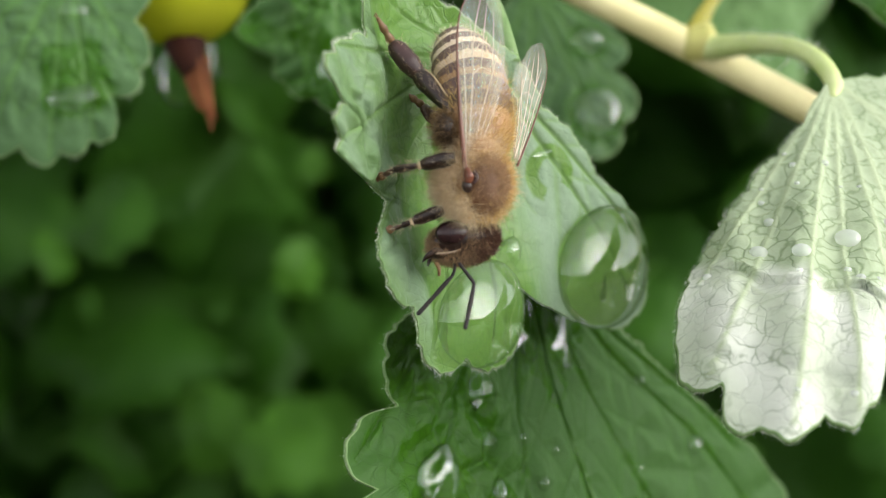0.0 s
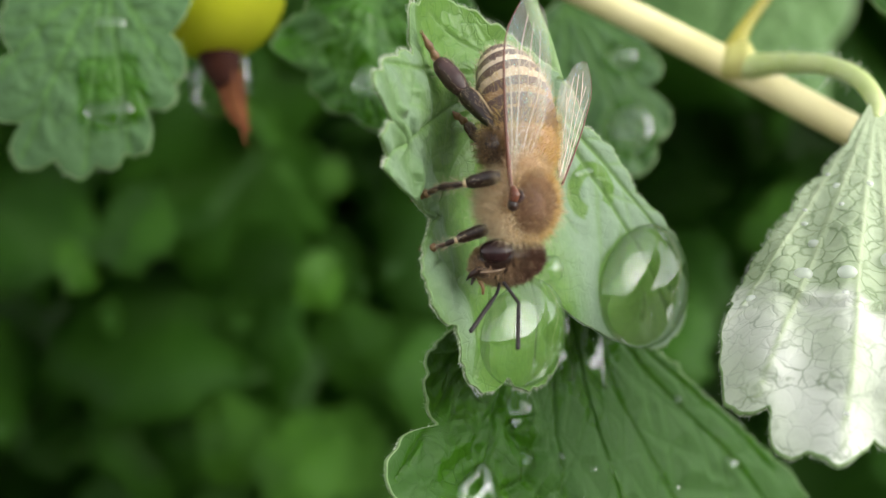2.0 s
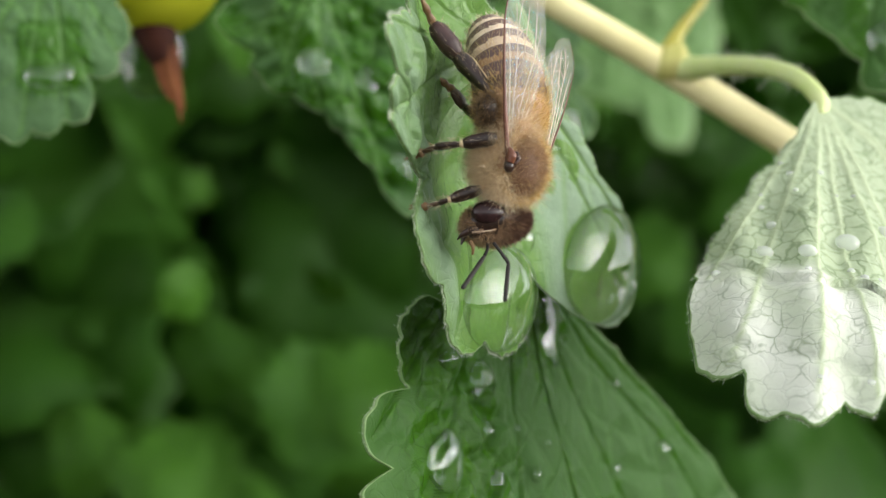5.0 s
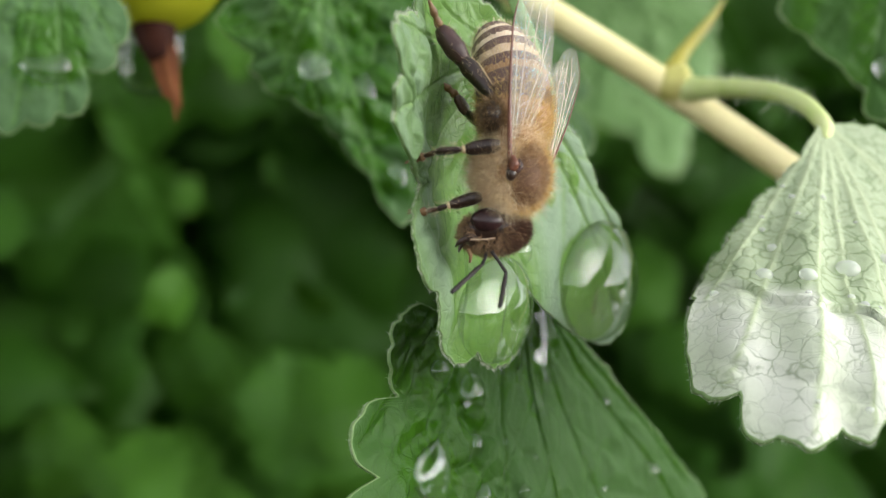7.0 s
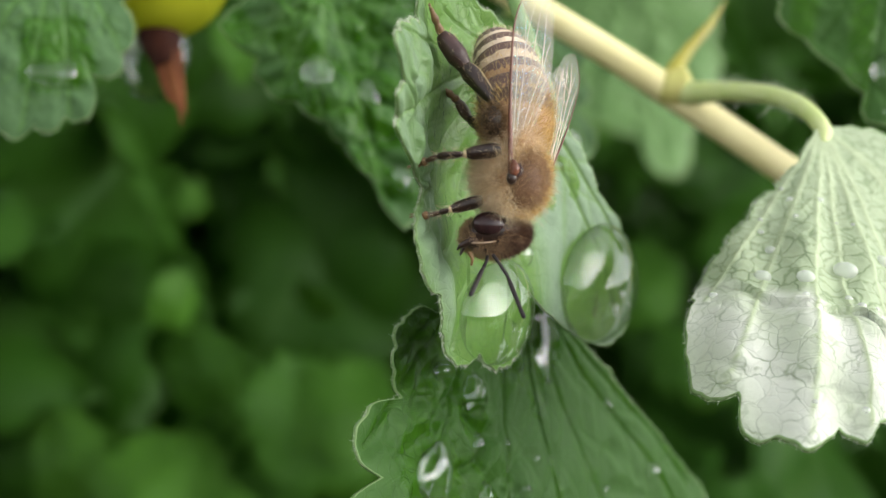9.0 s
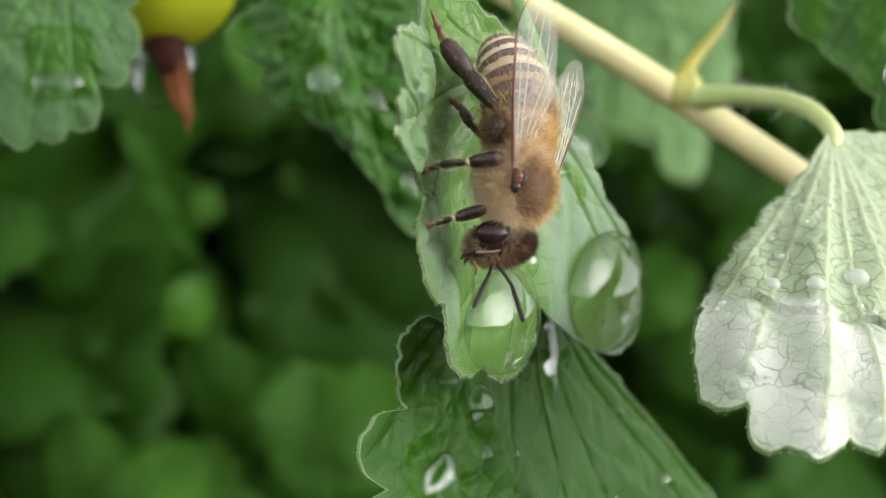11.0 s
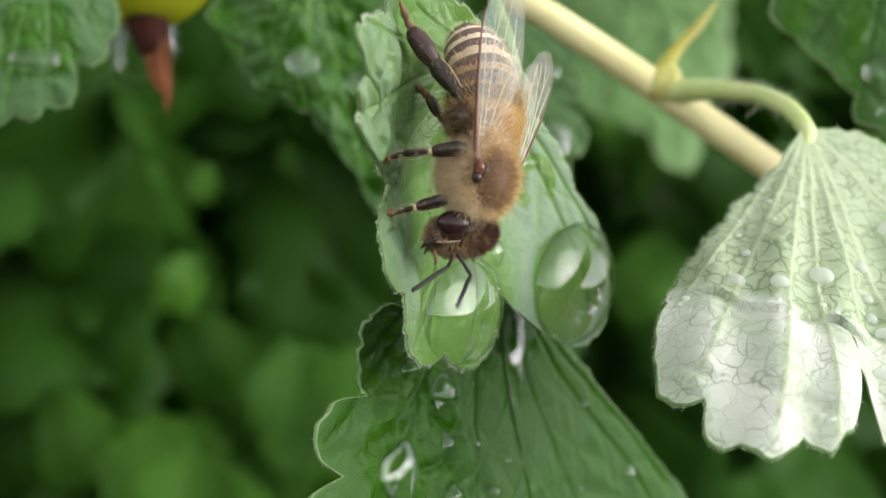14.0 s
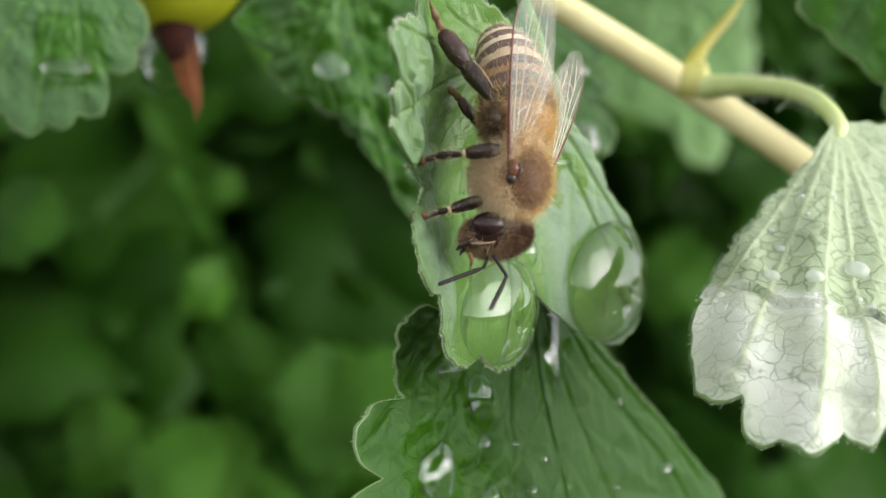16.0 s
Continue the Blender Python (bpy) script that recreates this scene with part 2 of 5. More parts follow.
def water_material(name="rain_water", painted_shine=0.0):
    """Clear water: mirror gloss by Fresnel over a body that bends part of the light and lets part straight on."""
    m, n, l, bsdf, out = material(name)
    n.remove(bsdf)
    gloss, bent, clear = n.new("ShaderNodeBsdfGlossy"), n.new("ShaderNodeBsdfRefraction"), n.new("ShaderNodeBsdfTransparent")
    gloss.inputs["Roughness"].default_value = bent.inputs["Roughness"].default_value = 0.015
    bent.inputs["IOR"].default_value = 1.33
    for k in (bent, clear):
        k.inputs["Color"].default_value = (0.98, 1.0, 0.97, 1)
    body, whole = n.new("ShaderNodeMixShader"), n.new("ShaderNodeMixShader")
    facing, power, gain = n.new("ShaderNodeLayerWeight"), n.new("ShaderNodeMath"), n.new("ShaderNodeMath")
    facing.inputs["Blend"].default_value = 0.5
    power.operation, power.inputs[1].default_value = "POWER", 4.0
    gain.operation, gain.inputs[1].default_value, gain.inputs[2].default_value = "MULTIPLY_ADD", 0.7, 0.05
    l.new(facing.outputs["Facing"], power.inputs[0]), l.new(power.outputs[0], gain.inputs[0])
    body.inputs[0].default_value = 0.78
    l.new(bent.outputs[0], body.inputs[1]), l.new(clear.outputs[0], body.inputs[2])
    l.new(gain.outputs[0], whole.inputs[0]), l.new(body.outputs[0], whole.inputs[1]), l.new(gloss.outputs[0], whole.inputs[2])
    last = whole
    if painted_shine:
        # white diffuse share stands in for mirrored sky and focused light in droplets
        soft, last = n.new("ShaderNodeBsdfTranslucent"), n.new("ShaderNodeMixShader")
        white, both = n.new("ShaderNodeBsdfDiffuse"), n.new("ShaderNodeMixShader")
        soft.inputs["Color"].default_value = white.inputs["Color"].default_value = (0.93, 0.95, 0.92, 1)
        l.new(soft.outputs[0], both.inputs[1]), l.new(white.outputs[0], both.inputs[2])
        last.inputs[0].default_value = painted_shine
        l.new(whole.outputs[0], last.inputs[1]), l.new(both.outputs[0], last.inputs[2])
    l.new(last.outputs[0], out.inputs["Surface"])
    return m


def wing_material():
    m, n, l, bsdf, out = material("wing_membrane")
    bsdf.inputs["Base Color"].default_value = (0.86, 0.77, 0.70, 1)
    bsdf.inputs["Roughness"].default_value = 0.22
    bsdf.inputs["Thin Film Thickness"].default_value = 420
    bp = n.new("ShaderNodeBump")
    bp.inputs["Strength"].default_value, bp.inputs["Distance"].default_value = 0.8, 0.00015
    l.new(noise_tex(n, l, 900, 2, 0.5), bp.inputs["Height"])
    l.new(bp.outputs[0], bsdf.inputs["Normal"])
    clear = n.new("ShaderNodeBsdfTransparent")
    clear.inputs[0].default_value = (0.93, 0.90, 0.84, 1)
    mx = n.new("ShaderNodeMixShader")
    mx.inputs[0].default_value = 0.14
    l.new(clear.outputs[0], mx.inputs[1]), l.new(bsdf.outputs[0], mx.inputs[2])
    l.new(mx.outputs[0], out.inputs["Surface"])
    return m


WATER, WATER_SHINE, WING = water_material(), water_material("rain_droplet_painted_shine", 0.5), wing_material()


# ---- building blocks (lengths in millimetres) ----
def part(name, geo, mat, parent, label="", smooth=True):
    """One mesh object under a thing or a part, from (vertices, faces[, vein values[, material index per face]])."""
    v, f = np.asarray(geo[0], float), geo[1]
    me = bpy.data.meshes.new(name)
    me.from_pydata((v * 0.001).tolist(), [], [list(map(int, q)) for q in f])
    me.validate()
    if len(geo) > 2 and geo[2] is not None:
        a = me.attributes.new("vein", "FLOAT", "POINT")
        a.data.foreach_set("value", np.asarray(geo[2], np.float32))
    if len(geo) > 4:
        a = me.attributes.new("dry", "FLOAT", "POINT")
        a.data.foreach_set("value", np.asarray(geo[4], np.float32))
    for k in mat if isinstance(mat, (list, tuple)) else [mat]:
        me.materials.append(k)
    if len(geo) > 3:
        me.polygons.foreach_set("material_index", np.asarray(geo[3], np.int32))
    me.polygons.foreach_set("use_smooth", [smooth] * len(me.polygons))
    me.update()
    ob = new(name, me)
    ob.parent = parent
    return tagged(ob, label)


def thing(name, at, label, category, group="", kind="", turn=None):
    """An Empty at a place of the bush, with axes of its own if turn is given."""
    ob = new(name)
    ob.empty_display_size = 0.002
    m = FRAME @ Matrix.Translation(Vector(at) * 0.001)
    ob.matrix_world = m @ turn.to_4x4() if turn else m
    return tagged(ob, label, category, group, kind)


def join(*geos):
    v, f, w, k, mi = [], [], [], 0, []
    for g in geos:
        v.append(np.asarray(g[0], float))
        f += [[int(i) + k for i in q] for q in g[1]]
        w.append(np.asarray(g[2], float) if len(g) > 2 and g[2] is not None else np.zeros(len(g[0])))
        mi += list(g[3]) if len(g) > 3 else [0] * len(g[1])
        k += len(g[0])
    return np.concatenate(v), f, np.concatenate(w), mi


def tube(points, radii, sides=10, flat=1.0, smooth_steps=6, cap=True):
    """A round rod along a smooth line through the points; flat squeezes it in depth."""
    P, Rr = np.asarray(points, float), np.asarray(radii, float)
    if len(P) > 2 and smooth_steps > 1:
        q, rr = [], []
        ext = np.vstack([2 * P[0] - P[1], P, 2 * P[-1] - P[-2]])
        for i in range(len(P) - 1):
            p0, p1, p2, p3 = ext[i:i + 4]
            for s in np.arange(smooth_steps) / smooth_steps:
                q.append(0.5 * (2 * p1 + (p2 - p0) * s + (2 * p0 - 5 * p1 + 4 * p2 - p3) * s * s + (3 * p1 - p0 - 3 * p2 + p3) * s ** 3))
                rr.append(Rr[i] * (1 - s) + Rr[i + 1] * s)
        P, Rr = np.array(q + [P[-1]]), np.array(rr + [Rr[-1]])
    T = np.gradient(P, axis=0)
    T /= np.linalg.norm(T, axis=1)[:, None] + 1e-12
    ref = np.array([0.13, 0.21, 0.97])
    if abs(T[0] @ ref) > 0.9:
        ref = np.array([0.97, 0.1, 0.2])
    v, f = [], []
    for i in range(len(P)):
        a = unit(np.cross(T[i], ref))
        b = np.cross(T[i], a)
        for j in range(sides):
            w = 2 * math.pi * j / sides
            v.append(P[i] + Rr[i] * (a * math.cos(w) + b * math.sin(w) * flat))
    for i in range(len(P) - 1):
        for j in range(sides):
            k = (j + 1) % sides
            f.append((i * sides + j, i * sides + k, (i + 1) * sides + k, (i + 1) * sides + j))
    if cap:
        n0 = len(v)
        v += [P[0], P[-1]]
        e = (len(P) - 1) * sides
        for j in range(sides):
            k = (j + 1) % sides
            f.append((n0, k, j))
            f.append((n0 + 1, e + j, e + k))
    return np.array(v), f


def blob(centre, ax, ay, az, nu=28, nv=18, shape=None):
    """An ellipsoid with given half axes (vectors); shape(d) may scale the radius by direction."""
    v, f = [], []
    for i in range(nv + 1):
        th = math.pi * i / nv
        for j in range(nu):
            ph = 2 * math.pi * j / nu
            d = np.array([math.sin(th) * math.cos(ph), math.sin(th) * math.sin(ph), math.cos(th)])
            k = shape(d) if shape else 1.0
            v.append(np.asarray(centre) + k * (d[0] * np.asarray(ax) + d[1] * np.asarray(ay) + d[2] * np.asarray(az)))
    for i in range(nv):
        for j in range(nu):
            k = (j + 1) % nu
            f.append((i * nu + j, (i + 1) * nu + j, (i + 1) * nu + k, i * nu + k))
    return np.array(v), f


def hairs(geo, count, length, width, lean, spread=0.35, where=None, seed=1, droop=0.15):
    """Fine tapering hairs standing on a surface; lean is added to each hair's direction."""
    r = np.random.default_rng(seed)
    v, f = np.asarray(geo[0]), geo[1]
    tri = np.array([(q[0], q[i], q[i + 1]) for q in f for i in range(1, len(q) - 1)])
    A, B, C = v[tri[:, 0]], v[tri[:, 1]], v[tri[:, 2]]
    N = np.cross(B - A, C - A)
    area = np.linalg.norm(N, axis=1)
    N = N / (area[:, None] + 1e-12)
    if where is not None:
        area = area * where((A + B + C) / 3)
    pick = r.choice(len(tri), count, p=area / area.sum())
    s, t = np.sqrt(r.random(count)), r.random(count)
    P = A[pick] * (1 - s)[:, None] + B[pick] * (s * (1 - t))[:, None] + C[pick] * (s * t)[:, None]
    D = N[pick] + np.asarray(lean) + r.normal(0, spread, (count, 3))
    D /= np.linalg.norm(D, axis=1)[:, None]
    side = np.cross(D, r.normal(0, 1, (count, 3)))
    side /= np.linalg.norm(side, axis=1)[:, None]
    L = (length * (0.55 + 0.6 * r.random(count)))[:, None]
    bend = r.normal(0, droop, (count, 3)) * L
    w = width * 0.5
    base = P - D * 0.05 * L
    out = np.stack([base - side * w, base + side * w, P + D * L * 0.55 + bend * 0.3 + side * w * 0.8, P + D * L * 0.55 + bend * 0.3 - side * w * 0.8, P + D * L + bend], 1).reshape(-1, 3)
    k = np.arange(count) * 5
    faces = [(a, a + 1, a + 2, a + 3) for a in k] + [(a + 3, a + 2, a + 4) for a in k]
    return out, faces


def radius(outline, th):
    """Leaf margin: notches and rounded teeth in turn, as (degrees, radius[, roundness])."""
    pts = sorted(outline)
    ang = [p[0] for p in pts]
    res = np.zeros_like(th)
    for i in range(len(pts)):
        p, q = pts[i], pts[(i + 1) % len(pts)]
        a0, a1 = p[0], q[0] + (360 if i == len(pts) - 1 else 0)
        d = (th - a0) % 360
        sel = d <= (a1 - a0)
        w = d[sel] / (a1 - a0)
        tooth_first = p[1] >= q[1]
        lo, hi = (q, p) if tooth_first else (p, q)
        k = hi[2] if len(hi) > 2 else 2.2
        w = 1 - w if tooth_first else w
        res[sel] = lo[1] + (hi[1] - lo[1]) * (1 - np.abs(1 - w) ** k)
    return res


def vein_lines(base, ends, side_angle=42, first=0.18, count=5, reach=0.42):
    """Main veins from the base to each lobe, with side veins."""
    segs = []
    for (eu, ev) in ends:
        b, e = np.array(base, float), np.array([eu, ev], float)
        d = e - b
        L = np.linalg.norm(d)
        d /= L
        segs.append((b, e, 0.26, 0.10))
        for j in range(count):
            s = first + (0.93 - first) * (j + 0.5 * (j % 2) * 0.3) / count
            for sg in (-1, 1):
                w = radians(side_angle + 14 * math.sin(7.3 * j + 11 * eu + 5 * sg)) * sg
                dd = np.array([d[0] * math.cos(w) - d[1] * math.sin(w), d[0] * math.sin(w) + d[1] * math.cos(w)])
                s2 = s + (0.05 if sg > 0 else 0)
                p = b + d * L * s2
                segs.append((p, p + dd * L * (reach + 0.1 * math.sin(3.1 * j + 5 * ev)) * (1.05 - s2), 0.15, 0.08))
    return segs


def leaf_geo(outline, base, ends, at, ydir, ndir, bend=None, nth=300, nr=70, thick=0.22, quilt=0.28, groove=0.12, net=0.06, raised=False, cells=None, branch=5, seed=3.0, dry=None, sink=None, rim_mat=False, centre=(0.0, 0.0), dense=None):
    """A leaf blade with thickness. Its plane has y along the leaf and n as the seen side; x is y cross n."""
    y, n = unit(ydir), np.asarray(ndir, float)
    n = unit(n - y * (n @ y))
    x = np.cross(y, n)
    th = np.linspace(-180, 180, nth, endpoint=False)
    if dense:
        # more points where the margin is finely lobed
        grid = np.linspace(-180, 180, 3601)
        share = np.cumsum(np.where((grid > dense[0]) & (grid < dense[1]), dense[2], 1.0))
        th = np.interp(np.linspace(0, share[-1], nth, endpoint=False), share - 1, grid)
    R = radius(outline, th)
    R = R * (1 + 0.006 * np.sin(np.radians(th) * 41 + seed) + 0.005 * np.sin(np.radians(th) * 67 + 2 * seed) + np.array([0.014 * noise.noise(Vector((q * 0.45, seed, 0.0))) for q in th]))
    s = np.linspace(0, 1, nr + 1)[1:] ** 0.8
    U = centre[0] + np.concatenate([[0], (s[:, None] * R * np.sin(np.radians(th))).ravel()])
    V = centre[1] + np.concatenate([[0], (s[:, None] * R * np.cos(np.radians(th))).ravel()])
    near = np.full(len(U), 9.0)
    vein = np.zeros(len(U))
    for p, q, w0, w1 in vein_lines(base, ends, count=branch):
        d = q - p
        t = np.clip(((U - p[0]) * d[0] + (V - p[1]) * d[1]) / (d @ d), 0, 1)
        dist = np.hypot(U - p[0] - t * d[0], V - p[1] - t * d[1])
        w = w0 + (w1 - w0) * t
        vein = np.maximum(vein, np.exp(-(dist / w) ** 2) * (1.0 if w0 > 0.2 else (0.3 if raised else 0.6)))
        near = np.minimum(near, np.maximum(dist - w * 0.6, 0))
    h = quilt * (1 - np.exp(-(near / 0.8) ** 2)) - groove * np.where(vein > 0.6, vein, vein * 0.4)
    if raised:
        h = -0.15 * quilt * (1 - np.exp(-(near / 0.8) ** 2)) + groove * vein
    for i in range(len(U)):
        h[i] += net * noise.noise(Vector((U[i] * 1.1 + seed, V[i] * 1.1, seed))) + 3 * net * noise.noise(Vector((U[i] * 0.28, V[i] * 0.28 + seed, 2.0)))
    if cells:
        # blistered blade: flat-topped domes parted by narrow grooves, with smaller ones on them
        size, amp, share = cells
        g = share(U, V) * (1 - np.concatenate([[0], np.repeat(s, nth)]) ** 8)
        for i in range(len(U)):
            q = Vector((U[i] / size + seed, V[i] / size, 0.3))
            q += 0.28 * noise.noise_vector(q * 1.7)
            for k, a in ((1.0, amp), (2.1, amp * 0.14)):
                d = noise.voronoi(q * k)[0]
                h[i] += a * g[i] * (1 - math.exp(-((d[1] - d[0]) / 0.26) ** 2)) * (1 - 0.55 * min(1.0, d[0] / 0.9) ** 2)
    if bend:
        h = h + bend(U, V)
    top = np.asarray(at, float) + U[:, None] * x + V[:, None] * y + h[:, None] * n
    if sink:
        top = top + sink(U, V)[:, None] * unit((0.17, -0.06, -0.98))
    f = [(0, 1 + (j + 1) % nth, 1 + j) for j in range(nth)]
    for i in range(nr - 1):
        a, b = 1 + i * nth, 1 + (i + 1) * nth
        f += [(a + j, a + (j + 1) % nth, b + (j + 1) % nth, b + j) for j in range(nth)]
    k, e = len(U), 1 + (nr - 1) * nth
    low = top - n * thick
    f2 = [tuple(reversed([i + k for i in q])) for q in f]
    f3 = [(e + j, e + (j + 1) % nth, k + e + (j + 1) % nth, k + e + j) for j in range(nth)]
    rim = top[e:]
    edge_dir = (rim - top[0]) / (np.linalg.norm(rim - top[0], axis=1)[:, None])
    faces = f + f2 + f3
    geo = (np.concatenate([top, low]), faces, np.concatenate([vein, vein]))
    mi = [0] * (len(f) - nth) + [1] * nth + [0] * len(f2) + [1] * nth if rim_mat else [0] * len(faces)
    if dry is not None:
        q = dry(U, V)
        geo = (*geo, mi, np.concatenate([q, q]))
    elif rim_mat:
        geo = (*geo, mi)
    return geo, (rim - n * thick * 0.5, edge_dir, n), (x, y, n), (U, V, top)


def margin_hair(edge, count, length, width=0.035, seed=5):
    """Short hairs round a leaf's margin."""
    r = np.random.default_rng(seed)
    rim, d, n = edge
    i = r.integers(0, len(rim), count)
    P = rim[i] + (rim[(i + 1) % len(rim)] - rim[i]) * r.random((count, 1))
    D = d[i] + r.normal(0, 0.35, (count, 3)) + n * r.normal(0.15, 0.3, (count, 1))
    D /= np.linalg.norm(D, axis=1)[:, None]
    side = np.cross(D, r.normal(0, 1, (count, 3)))
    side /= np.linalg.norm(side, axis=1)[:, None]
    L = length * (0.4 + 0.8 * r.random((count, 1)))
    v = np.stack([P - side * width / 2 - D * 0.05, P + side * width / 2 - D * 0.05, P + D * L], 1).reshape(-1, 3)
    return v, [(a, a + 1, a + 2) for a in np.arange(count) * 3]


def drop_geo(at, x, y, n, ru, rv, high, sink=0.25, lean=0.0, nu=40, nv=14, wob=0.04, seed=1.0, steep=0.62):
    """A drop lying on a leaf: a domed top, a slightly sunk round underside; lean pushes the belly along y."""
    v, f = [], []
    rings = [(q, high * (1 - q * q) ** steep) for q in np.sin(np.linspace(0, math.pi / 2, nv))] + [(0.93, -sink * 0.6), (0.6, -sink), (0.0, -sink)]
    for s, z in rings:
        for j in range(nu):
            w = 2 * math.pi * j / nu
            k = 1 + wob * math.sin(2 * w + seed) + wob * 0.6 * math.sin(3 * w + 2 * seed)
            v.append(np.asarray(at) + x * s * ru * k * math.cos(w) + y * (s * rv * k * math.sin(w) + lean * max(z, 0) / high) + n * z)
    for i in range(len(rings) - 1):
        for j in range(nu):
            k = (j + 1) % nu
            f.append((i * nu + j, (i + 1) * nu + j, (i + 1) * nu + k, i * nu + k))
    return np.array(v), f


def local(geo, at):
    return (np.asarray(geo[0]) - np.asarray(at, float), *geo[1:])


# ---- the large structure: ground, an added unseen hedge, inside of the bush ----
def ground():
    v, f, n = [], [], 40
    for i in range(n + 1):
        for j in range(n + 1):
            x, y = ((2 * i / n - 1) ** 3) * 300, ((2 * j / n - 1) ** 3) * 300
            v.append((x * 1000, y * 1000, 30 * noise.noise(Vector((x, y, 0)))))
    f = [(i * (n + 1) + j, (i + 1) * (n + 1) + j, (i + 1) * (n + 1) + j + 1, i * (n + 1) + j + 1) for i in range(n) for j in range(n)]
    tagged(part("ground", (v, f), SOIL, None, "dark damp garden soil under the bush"), kind="structure")


def unseen_hedge():
    """Unseen leafy hedge ring, 14 m away, uneven top, added to bound mirrored sky."""
    v, f, nu, nv = [], [], 150, 14
    for i in range(nu):
        w = 2 * math.pi * i / nu
        top = 2000 + 400 * noise.noise(Vector((math.cos(w) * 3, math.sin(w) * 3, 1))) + 250 * noise.noise(Vector((math.cos(w) * 11, math.sin(w) * 11, 5)))
        for j in range(nv):
            r = 14000 + 500 * noise.noise(Vector((math.cos(w) * 9, math.sin(w) * 9, j * 0.6))) + (900 if j == nv - 1 else 0)
            v.append((r * math.cos(w), r * math.sin(w), top * j / (nv - 1)))
    for i in range(nu):
        for j in range(nv - 1):
            a, b = i * nv + j, ((i + 1) % nu) * nv + j
            f.append((a, a + 1, b + 1, b))
    core = (np.array(v), f)
    r = np.random.default_rng(4)
    P = core[0][r.integers(0, len(v), 5000)] + r.normal(0, 120, (5000, 3))
    D, E = r.normal(0, 1, (2, 5000, 3))
    D = D / np.linalg.norm(D, axis=1)[:, None] * 45
    E = np.cross(D, E)
    E = E / np.linalg.norm(E, axis=1)[:, None] * 26
    lv = np.stack([P - D, P - E, P + D, P + E], 1).reshape(-1, 3)
    both = join(core, (lv, [(a, a + 1, a + 2, a + 3) for a in np.arange(5000) * 4]))
    tagged(part("unseen_hedge_ring", both[:2], UNSEEN_HEDGE, None, "unseen ring of dark foliage, uneven on top, added to bound mirrored sky", smooth=False), kind="structure")


ground()
unseen_hedge()


def bush_leaf_geo(size, seed, nth=90, nr=9, cup=0.25):
    """A common gooseberry leaf with three to five lobes and rounded teeth, base at the origin, tip along -z of the bush's b axis."""
    r = np.random.default_rng(seed)
    out, a = [(-178, size * 0.30)], -165
    lobes = (-128, -68, 0, 68, 128)
    while a < 165:
        big = max(math.cos(radians(min(90, abs(a - c) * 1.6))) for c in lobes)
        R = size * (0.62 + 0.36 * big) * (1 - 0.18 * abs(a) / 165)
        out.append((a, R * (1 + 0.05 * r.normal())))
        out.append((a + 8, R * (0.88 if big > 0.5 else 0.78)))
        a += 16 + r.random() * 4
    ends = [(size * 0.85 * math.sin(radians(c)), size * 0.85 * math.cos(radians(c))) for c in lobes]
    k = cup / size
    bend = lambda u, v: -k * (u * u * 0.5 + v * v) + 0.05 * size * np.sin(u / size * 5 + seed) + 0.04 * size * np.sin(v / size * 6)
    return leaf_geo(out, (0, -size * 0.25), ends, (0, 0, 0), (0, -1, 0), (0, 0, 1), bend, nth, nr, 0.35, size * 0.02, size * 0.008, size * 0.006, branch=3, seed=float(seed))[0]


